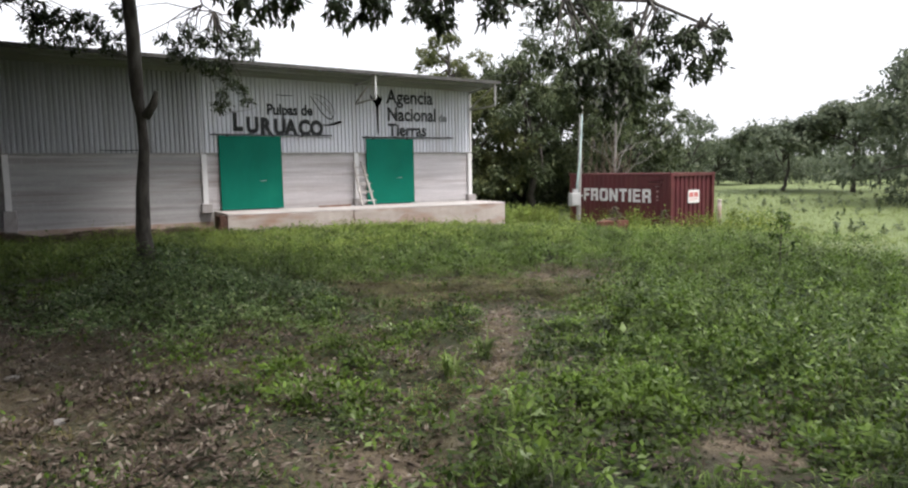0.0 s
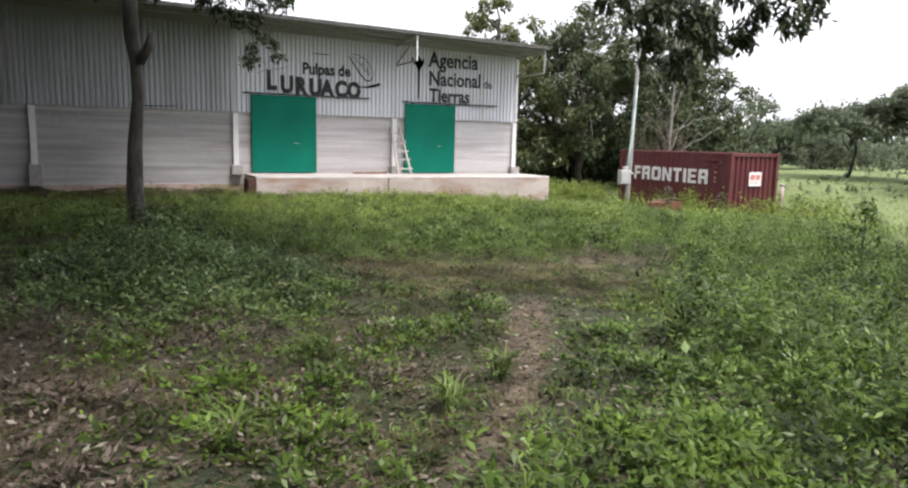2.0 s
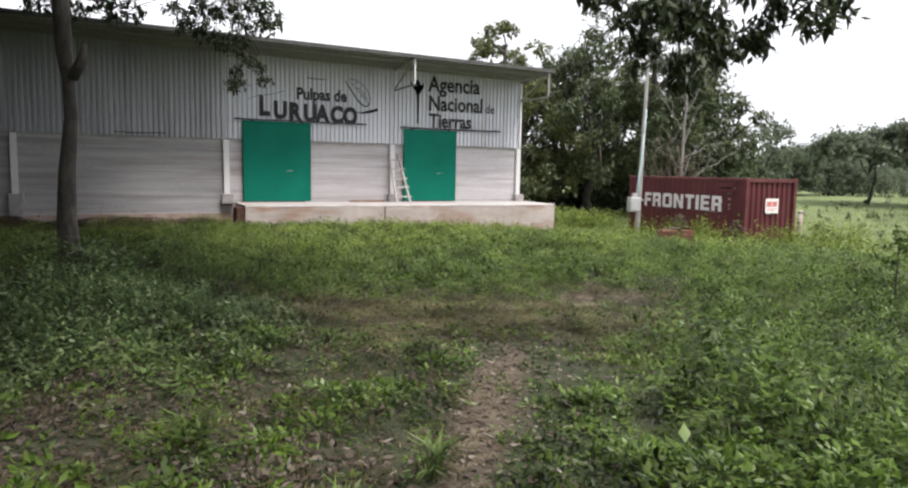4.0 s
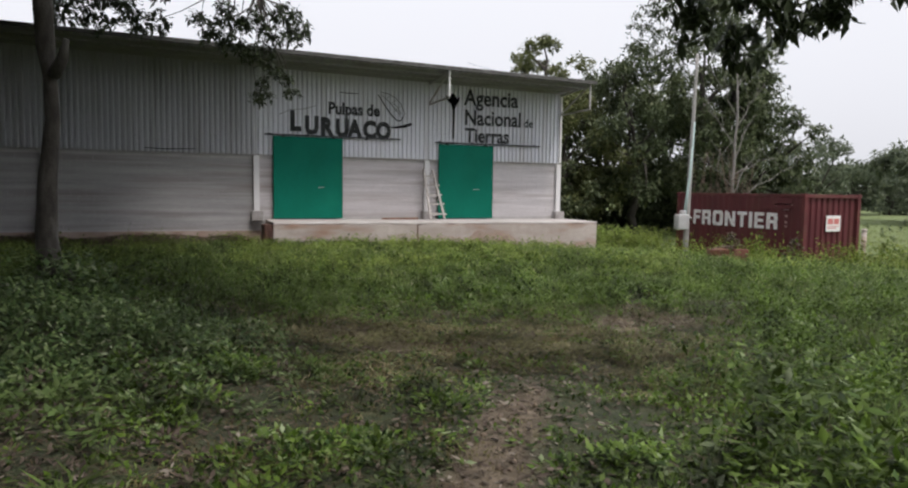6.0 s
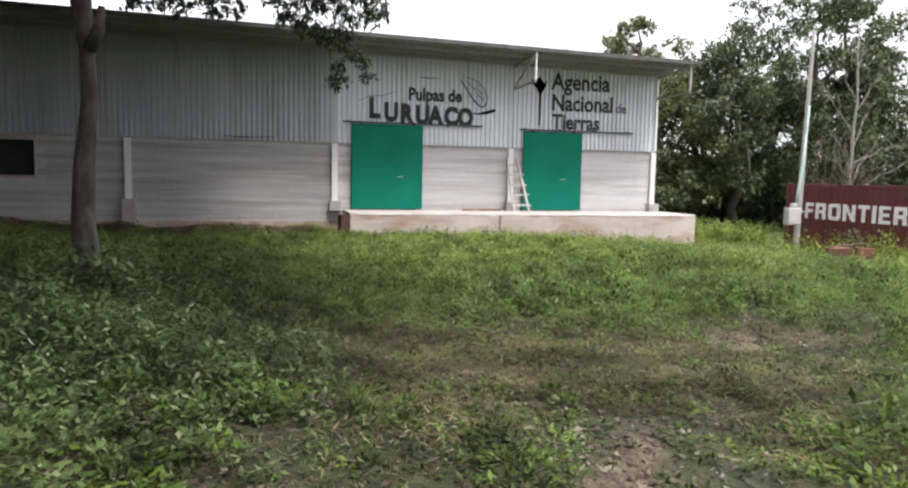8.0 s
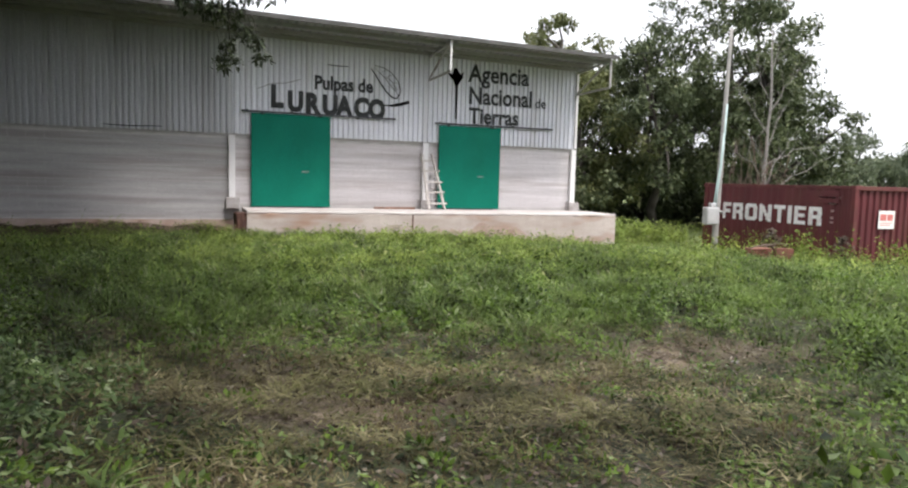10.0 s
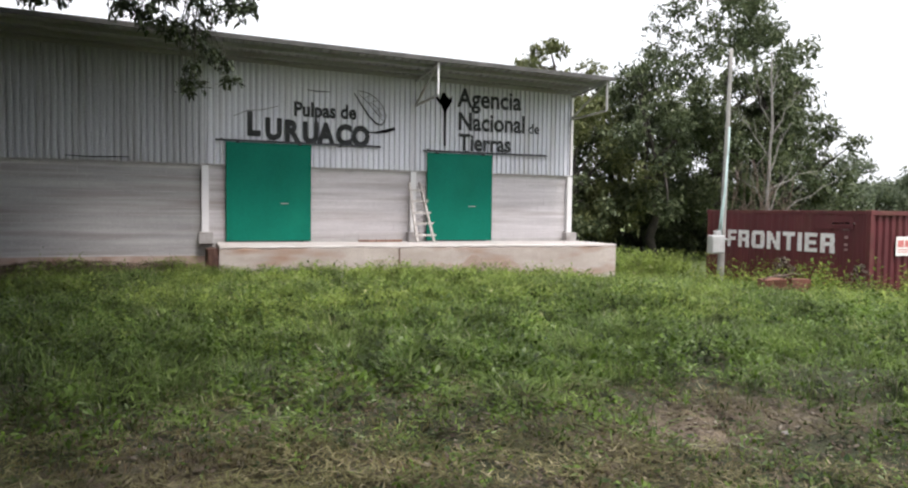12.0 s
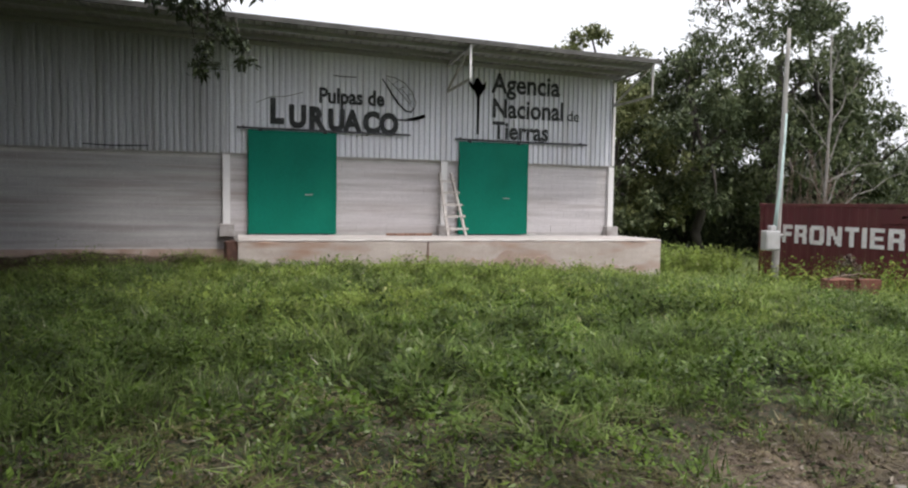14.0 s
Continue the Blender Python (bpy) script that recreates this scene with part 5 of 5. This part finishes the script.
grass("dry_cut_grass", 60000, NX0, NX1, NY0, 16.0, lambda x, y: (0.4 + 0.6 * mown(x, y)) * (1 - 0.8 * lushness(x, y)) * (0.2 + 0.8 * patches(x, y, 0.6, 3)) * (1 - mound_at(x, y)),
      lambda x, y: 0.055 + 0.05 * patches(x, y, 0.6, 3), 0.006, M_DRY, "short dry cut grass", g, (0.5, 1.4))
grass("thatch", 40000, -2.5, 12.0, 1.5, 15.0, lambda x, y: (0.75 - 0.3 * lushness(x, y)) * (1 - 0.8 * np.clip(2.2 * bareness(x, y) - 0.6, 0, 1)) * (1 - 0.7 * mound_at(x, y)),
      lambda x, y: 0.055 + 0 * x, 0.0065, M_THATCH, "thatch of dead brown grass on the soil", g, (1.6, 3.2), shape=STRAW)
weeds("broadleaf_weeds", 30000, NX0, NX1, NY0, 17.0, lambda x, y: open_soil(x, y) * np.clip(0.10 + 0.9 * lushness(x, y), 0, 1) * (0.06 + 0.94 * patches(x, y, 0.7, 4)) * (1 - mound_at(x, y)) * (1 - 0.75 * mown(x, y)),
      lambda x, y: 0.05 + 0.40 * lushness(x, y) * patches(x, y, 0.7, 4) ** 1.3, 0.062, M_WEED, "leafy green broadleaf weeds", g, 12)
weeds("low_weeds", 20000, -1.5, 9.5, 1.5, 14.0, lambda x, y: np.clip(1.1 - 1.6 * bareness(x, y), 0.03, 1) * patches(x, y, 0.45, 7) * (1 - mound_at(x, y)) * (1 - 0.85 * bell(x, y, 1.2, 5.6, 1.7, 3.0)) * (1 - 0.5 * mown(x, y)), lambda x, y: 0.03 + 0.08 * patches(x, y, 0.45, 7), 0.048, M_WEED, "low creeping weeds with small leaves", g, 9)
weeds("tall_weeds", 1500, 5.4, 9.6, 3.6, 8.4, lambda x, y: np.clip(1.1 * bell(x, y, 7.6, 6.0, 1.4, 1.5), 0, 1) * patches(x, y, 0.5, 17) * smooth(0.8, 1.3, trail_distance(x, y)), lambda x, y: 0.42 + 0 * x, 0.095, M_WEED, "tall weeds with long pale leaves", g, 14)
weeds("creeper_mound", 11500, -0.6, 5.2, 5.6, 12.6, mound_at, lambda x, y: 0.08 + 0.24 * mound_at(x, y) * (0.3 + 0.7 * patches(x, y, 0.5, 8)), 0.058, M_CREEP, "heap of dark green creeping vine", g, 12, "creeper")
clear = lambda x, y: 1 - np.clip(1.3 * bell(x, y, 18.6, 18.9, 1.0, 1.2), 0, 1)
grass("platform_grass", 52000, -4.0, 22.0, 13.5, 24.4, lambda x, y: smooth(13.0, 17.5, y + 0.12 * x) * (0.06 + 0.94 * patches(x, y, 0.9, 3)) * (0.45 + 0.55 * smooth(3, 7, x)) * clear(x, y), lambda x, y: 0.07 + 0.32 * patches(x, y, 0.9, 3), 0.017, M_BRIGHT, "bright green grass along the platform", g, (0.3, 1.2), 7, shape=STRAW)
weeds("platform_weeds", 9000, -2.0, 22.0, 14.0, 24.4, lambda x, y: smooth(13.5, 19, y + 0.12 * x) * (0.05 + 0.95 * patches(x, y, 0.9, 13)) * (0.25 + 0.75 * smooth(3, 7, x)) * clear(x, y), lambda x, y: 0.10 + 0.34 * patches(x, y, 0.9, 13), 0.085, M_BRIGHT, "bright green weeds along the platform", g, 12)
weeds("container_weeds", 5600, 17.0, 29.0, 15.0, 24.5, lambda x, y: np.clip(1.3 * bell(x, y, 20.5, 18.8, 2.6, 2.6) + bell(x, y, 24, 17.8, 2.5, 1.2), 0, 1) * (0.2 + 0.8 * patches(x, y, 1.0, 9)) * clear(x, y), lambda x, y: 0.26 + 0.6 * patches(x, y, 1.0, 9), 0.11, M_YELLOW, "yellow-green weeds round the container", g, 15)
weeds("corner_bush", 1300, 16.9, 22.0, 24.5, 30.0, lambda x, y: np.clip(1.6 * bell(x, y, 19.6, 26.8, 1.8, 1.7), 0, 1), lambda x, y: 0.8 + 0 * x, 0.14, M_BRIGHT, "pale green bush between platform and container", g, 26, "bush")
grass("field_grass", 32000, 13, 75, -12, 48, lambda x, y: np.clip(1.5 - np.hypot(x - 13, y - 12) / 45, 0.15, 1), lambda x, y: 0.18 + 0.16 * patches(x, y, 1.6, 5), 0.035, M_FIELD, "tall green grass of the open field", g, tuft=6, shape=STRAW)
weeds("field_weeds", 520, 25.0, 80.0, -6.0, 46.0, lambda x, y: patches(x, y, 5.0, 41), lambda x, y: 0.3 + 0.3 * patches(x, y, 1.2, 42), 0.24, M_LEAF_TREE, "scattered dark weeds in the open field", g, 26)
bushes("dry_weeds", 520, -0.5, 5.0, 2.4, 8.4, lambda x, y: np.clip(1.3 * bell(x, y, 1.8, 5.0, 1.9, 2.8), 0, 1) * smooth(0.3, 0.55, vnoise(x, y, 0.8, 67)) * smooth(0.3, 0.55, trail_distance(x, y)), 0.16, lambda x, y: 0.13 + 0 * x, 0.05, M_LITTER, "dry brown weeds and litter under the tree", g, 60)
right_side = lambda x, y: smooth(0.1, 0.9, (x - 4.2) * 0.66 - (y - 4.6) * 0.75 + 0.4 * vnoise(x, y, 0.9, 3)) * smooth(0.5, 0.9, trail_distance(x, y))
bushes("bushy_weeds", 2300, 4.0, 15.0, 2.2, 12.0, lambda x, y: right_side(x, y) * smooth(0.35, 0.6, vnoise(x, y, 1.3, 61)) * (1 - np.clip(1.5 * bareness(x, y), 0, 1)), 0.21, lambda x, y: 0.20 + 0.22 * vnoise(x, y, 1.3, 61), 0.062, M_WEED, "bushy green weeds growing thickly beside the path", g, 108)
bushes("path_side_weeds", 520, 2.0, 6.2, 3.4, 9.6, lambda x, y: smooth(0.42, 0.62, vnoise(x, y, 0.9, 63)) * (1 - right_side(x, y)) * smooth(0.3, 0.55, trail_distance(x, y)) * (1 - np.clip(1.6 * bareness(x, y), 0, 1)) * (1 - mound_at(x, y)), 0.17, lambda x, y: 0.13 + 0 * x, 0.06, M_WEED, "low leafy weeds beside the trodden path", g, 70)
bushes("sward_weeds", 520, 5.0, 21.0, 11.2, 16.8, lambda x, y: smooth(0.4, 0.65, vnoise(x, y, 1.5, 65)) * smooth(10.6, 12.4, y) * clear(x, y) * (0.3 + 0.7 * smooth(4, 8, x)), 0.30, lambda x, y: 0.14 + 0.2 * vnoise(x, y, 1.5, 65), 0.09, M_WEED, "clumps of darker green weeds in the sward", g, 80)
bushes("platform_clumps", 720, 5.0, 21.0, 16.2, 22.6, lambda x, y: smooth(0.4, 0.65, vnoise(x, y, 1.5, 65)) * smooth(10.6, 12.4, y) * clear(x, y) * (0.3 + 0.7 * smooth(4, 8, x)), 0.30, lambda x, y: 0.14 + 0.2 * vnoise(x, y, 1.5, 65), 0.09, M_BRIGHT, "clumps of bright green weeds before the platform", g, 80)
grass("bank_litter", 9000, -10.0, 5.9, 22.7, 24.95, lambda x, y: smooth(22.6, 23.6, y + 0.6 * vnoise(x, y, 0.7, 44)), lambda x, y: 0.13 + 0 * x, 0.022, M_THATCH, "dead brown grass on the soil bank", g, (0.6, 2.4), shape=STRAW)
grass("mown_stubble", 15000, 3.2, 10.6, 6.8, 13.2, lambda x, y: np.clip(1.6 * bell(x, y, 6.6, 9.9, 2.6, 1.9), 0, 1) * (0.15 + 0.85 * patches(x, y, 0.55, 71)) * (1 - 0.6 * mound_at(x, y)) * (1 - 0.7 * np.clip(bareness(x, y), 0, 1)), lambda x, y: 0.06 + 0.10 * patches(x, y, 0.55, 71), 0.011, M_STUBBLE, "tufts of mown olive-brown grass", g, (0.4, 1.5), 7, shape=STRAW)
# thick tussocks standing out of the sward
x, y = scatter(2000, 3.5, 20.0, 9.8, 22.5, lambda x, y: smooth(9.5, 12.0, y + 0.15 * (x - 6)) * patches(x, y, 1.3, 23) * (1 - 0.9 * bell(x, y, 8.6, 10.6, 1.4, 0.8)) * clear(x, y), g)
n = 75
h = np.repeat(g.uniform(0.2, 0.5, len(x)), n) * g.uniform(0.4, 1.1, len(x) * n)
x, y = np.repeat(x, n) + g.normal(0, 0.09, len(x) * n), np.repeat(y, n) + g.normal(0, 0.09, len(x) * n)
co = blade_array(np.stack([x, y, ground_z(x, y) - 0.01], 1), g.uniform(0, math.tau, len(x)), g.uniform(0.2, 1.1, len(x)), h, 0.013 * g.uniform(0.6, 1.4, len(x)), g)
tagged(cloud_mesh("tussock_grass", co, 2, STRAW, M_GRASS), "tussocks of longer green grass in the sward", "grass", kind="stuff")
grass("sparse_grass", 7000, -4.0, 15.0, -4.0, 1.05, lambda x, y: 0.3 + 0.7 * patches(x, y, 0.8, 1), lambda x, y: 0.10 + 0 * x, 0.012, M_GRASS, "short grass where the path begins", g, shape=STRAW)
x, y = scatter(70000, -3, 12, 1.5, 13, lambda x, y: np.clip(1.8 * bell(x, y, 1.4, 5.8, 1.8, 3.0) + 0.5 * bell(x, y, 6.2, 10.6, 2.6, 2.0) + 0.34 + 0.9 * bell(x, y, 9.2, 10.5, 1.7, 0.8) + 0.6 * np.exp(-(trail_distance(x, y) / 0.35) ** 2), 0, 1), g)
co = leaf_array(np.stack([x, y, ground_z(x, y) + g.uniform(0.002, 0.035, len(x))], 1), g.uniform(0, math.tau, len(x)), g.normal(0.05, 0.22, len(x)), g.uniform(0.03, 0.085, len(x)), g.uniform(0.012, 0.036, len(x)), g)
tagged(cloud_mesh("leaf_litter", co, 4, LEAF, M_LITTER), "brown fallen leaves on the soil", "leaf litter", kind="stuff")

# crumbs of soil on the bare ground
x, y = scatter(26000, 0.5, 12.0, 1.5, 12.5, lambda x, y: np.clip(1.5 * bareness(x, y) - 0.25, 0, 1) * (0.2 + 0.8 * patches(x, y, 0.5, 73)), g)
n = len(x)
r = 0.006 + 0.022 * g.random(n) ** 3
v = np.array([(1, 0, 0), (0, 1, 0), (-1, 0, 0), (0, -1, 0), (0, 0, 0.8), (0, 0, -0.8)], float)
co = np.stack([x, y, ground_z(x, y) + 0.2 * r], 1)[:, None, :] + v[None] * r[:, None, None] * g.uniform(0.6, 1.4, (n, 6, 1))
tagged(cloud_mesh("soil_crumbs", co, 8, ((0, 1, 4), (1, 2, 4), (2, 3, 4), (3, 0, 4), (1, 0, 5), (2, 1, 5), (3, 2, 5), (0, 3, 5)), M_CRUMB), "crumbs and clods of brown soil", "soil", kind="stuff")

weeds("trunk_weeds", 900, 1.6, 3.3, 10.4, 12.0, lambda x, y: np.clip(1.5 * bell(x, y, 2.5, 11.05, 0.36, 0.36), 0, 1), lambda x, y: 0.55 + 0 * x, 0.10, M_CREEP, "dark leafy weeds round the tree foot", g, 14)

# single plants that stand out
def sapling(x, y, h, leaf, material, label, seed, name="sapling"):
    r = random.Random(seed)
    gg = np.random.default_rng(seed)
    z = float(ground_z(x, y))
    t = thing(name, (x, y, z), label, "plant")
    tips = []
    part("stem", tube(bmesh.new(), bent((x, y, z - 0.03), (x + r.uniform(-0.1, 0.1), y, z + h), 5, 0, r, 0.02), [0.016 - 0.002 * i for i in range(6)], 6), M_DARKBARK, t)
    for i in range(9):
        a, k = i * 2.4, 0.25 + 0.75 * i / 9
        e = Vector((x + 0.36 * h * (1.15 - k) * math.cos(a), y + 0.36 * h * (1.15 - k) * math.sin(a), z + h * k + 0.08))
        part("branch", tube(bmesh.new(), [(x, y, z + h * k - 0.06), tuple(e)], [0.007, 0.004], 5), M_DARKBARK, t)
        tips.append(tuple(e))
    cloud_mesh("foliage", clump_leaves(tips + [(x, y, z + h)], 0.13 * h, 42, leaf, gg), 4, LEAF, material, t)
    return t


sapling(13.3, 8.6, 1.05, 0.10, M_WEED, "dark thin sapling standing in tall grass", 61)
sapling(19.0, 19.3, 0.95, 0.09, M_LITTER, "dry brown weed beside the bricks", 62, "dry_weed")
sapling(21.2, 19.0, 0.9, 0.09, M_LITTER, "dry brown weed before the container", 63, "dry_weed")
sapling(24.6, 18.6, 0.8, 0.09, M_YELLOW, "yellow-green weed at the container end", 64, "tall_weed")


# weathered marker post by the end of the container
post = thing("marker_post", (27.3, 21.45, -1.15), "pale weathered concrete post beside the container end", "post")
part("shaft", tube(bmesh.new(), [(27.3, 21.45, -1.3), (27.31, 21.45, -0.5), (27.33, 21.46, 0.02)], [0.10, 0.095, 0.09], 8, 0.05, 3), M_CONC, post)
part("cap", tube(bmesh.new(), [(27.33, 21.46, 0.022), (27.33, 21.46, 0.08), (27.33, 21.46, 0.12)], [0.11, 0.105, 0.05], 8, 0.05, 4), M_CONC, post)


def rosette(x, y, n, h, w, material, label, seed):
    gg = np.random.default_rng(seed)
    m = n
    base = np.stack([x + gg.normal(0, 0.03, m), y + gg.normal(0, 0.03, m), np.full(m, float(ground_z(x, y)))], 1)
    co = blade_array(base, gg.uniform(0, math.tau, m), gg.uniform(0.5, 1.3, m), h * gg.uniform(0.6, 1.2, m), w * gg.uniform(0.7, 1.3, m), gg)
    return tagged(cloud_mesh("grass_tuft", co, 2, BLADE, material), label, "grass tuft", "grass tufts by the path")


for i, (x, y) in enumerate(((3.31, 5.75), (4.3, 5.0), (3.75, 4.6), (2.6, 4.5), (6.1, 5.0), (4.6, 7.9), (8.3, 12.3), (9.36, 12.6))):
    rosette(x, y, 60, 0.23, 0.014, M_GRASS, "arching tuft of long green grass", 80 + i)

STONES = ((0.95, 6.3, 0.04), (1.25, 5.2, 0.035), (2.0, 10.0, 0.08), (2.2, 10.6, 0.10), (9.55, 10.15, 0.035), (1.3, 8.0, 0.05))
for i, (x, y, s) in enumerate(STONES):
    bm = bmesh.new()
    bmesh.ops.create_icosphere(bm, subdivisions=2, radius=s)
    rr = random.Random(i)
    for v in bm.verts:
        v.co = Vector((v.co.x * 1.3, v.co.y, v.co.z * 0.6)) * rr.uniform(0.86, 1.14) + Vector((x, y, float(ground_z(x, y)) + s * 0.25))
    tagged(obj("stone", bm, M_STONE), "pale weathered stone lying in the litter", "stone", "stones under the tree")


# ---- block courses of the front wall ----
wall = part("front_wall", box(WIN[1] + 0.001, RIGHT, WALL + 0.0015, WALL + 0.16, BASE, SILL - 0.04), M_MORTAR, warehouse, "limewashed concrete block wall")
part("front_wall_end", box(LEFT, WIN[0], WALL + 0.0015, WALL + 0.16, BASE, SILL - 0.04), M_MORTAR, warehouse)
part("front_wall_below", box(WIN[0] + 0.001, WIN[1], WALL + 0.0015, WALL + 0.16, BASE, WIN[2]), M_MORTAR, warehouse)
part("front_wall_above", box(WIN[0] + 0.001, WIN[1], WALL + 0.0015, WALL + 0.16, WIN[3], SILL - 0.04), M_MORTAR, warehouse)


def block_mesh(w, material):
    me = bpy.data.meshes.new("block")
    bm = box(-w / 2, w / 2, -0.002, 0.012, -0.0965, 0.0965, 0.003)
    bm.to_mesh(me)
    bm.free()
    me.materials.append(material)
    return me


limed = block_mesh(0.397, M_BLOCK), block_mesh(0.197, M_BLOCK)
# unpainted blocks carry part of the left end's shade in their colour
raw_shaded = block_mesh(0.397, M_SHADED_RAWBLOCK), block_mesh(0.197, M_SHADED_RAWBLOCK)
rest, raw_shaded_rest = bmesh.new(), bmesh.new()
rnd = random.Random(4)
picked = 0
for a, b in zip(COLUMNS, COLUMNS[1:]):
    for c in range(12):
        z = 0.035 + 0.1 + c * 0.2
        if z > SILL - 0.12:
            continue
        x = a + 0.02
        x += 0.1 if c % 2 else 0.2
        first = c % 2
        while x < b + 0.05:
            w = 0.191 if first else 0.391
            lo, hi = x - w / 2, x + w / 2
            hidden = any(lo > d0 + 0.02 and hi < d1 - 0.02 for d0, d1, _ in DOORS) or (hi > WIN[0] and lo < WIN[1] and z + 0.1 > WIN[2] and z - 0.1 < WIN[3])
            if not hidden and hi < b + 0.2:
                y = WALL - 0.004 + rnd.uniform(-0.003, 0.003)
                if 1.6 < x < 16.3 and picked < 300 and not (x > 5.7 and z < FLOOR + 0.08):
                    o = new("block", (limed if a > 5 else raw_shaded)[1 if first else 0])
                    o.matrix_basis = pose(x, y, z + rnd.uniform(-0.002, 0.002))
                    attach(o, wall)
                    picked += 1
                elif not (x > 5.7 and z < FLOOR + 0.08):
                    add_box(rest if a > 5 else raw_shaded_rest, lo, hi, y - 0.002, y + 0.012, z - 0.0955, z + 0.0955)
            x += 0.3 if first else 0.4
            first = 0
tagged(part("block_masonry", rest, M_BLOCK, wall, "limewashed block masonry"), kind="stuff")
tagged(part("block_masonry", raw_shaded_rest, M_SHADED_RAWBLOCK, wall, "bare grey block masonry, darkened for shade"), kind="stuff")
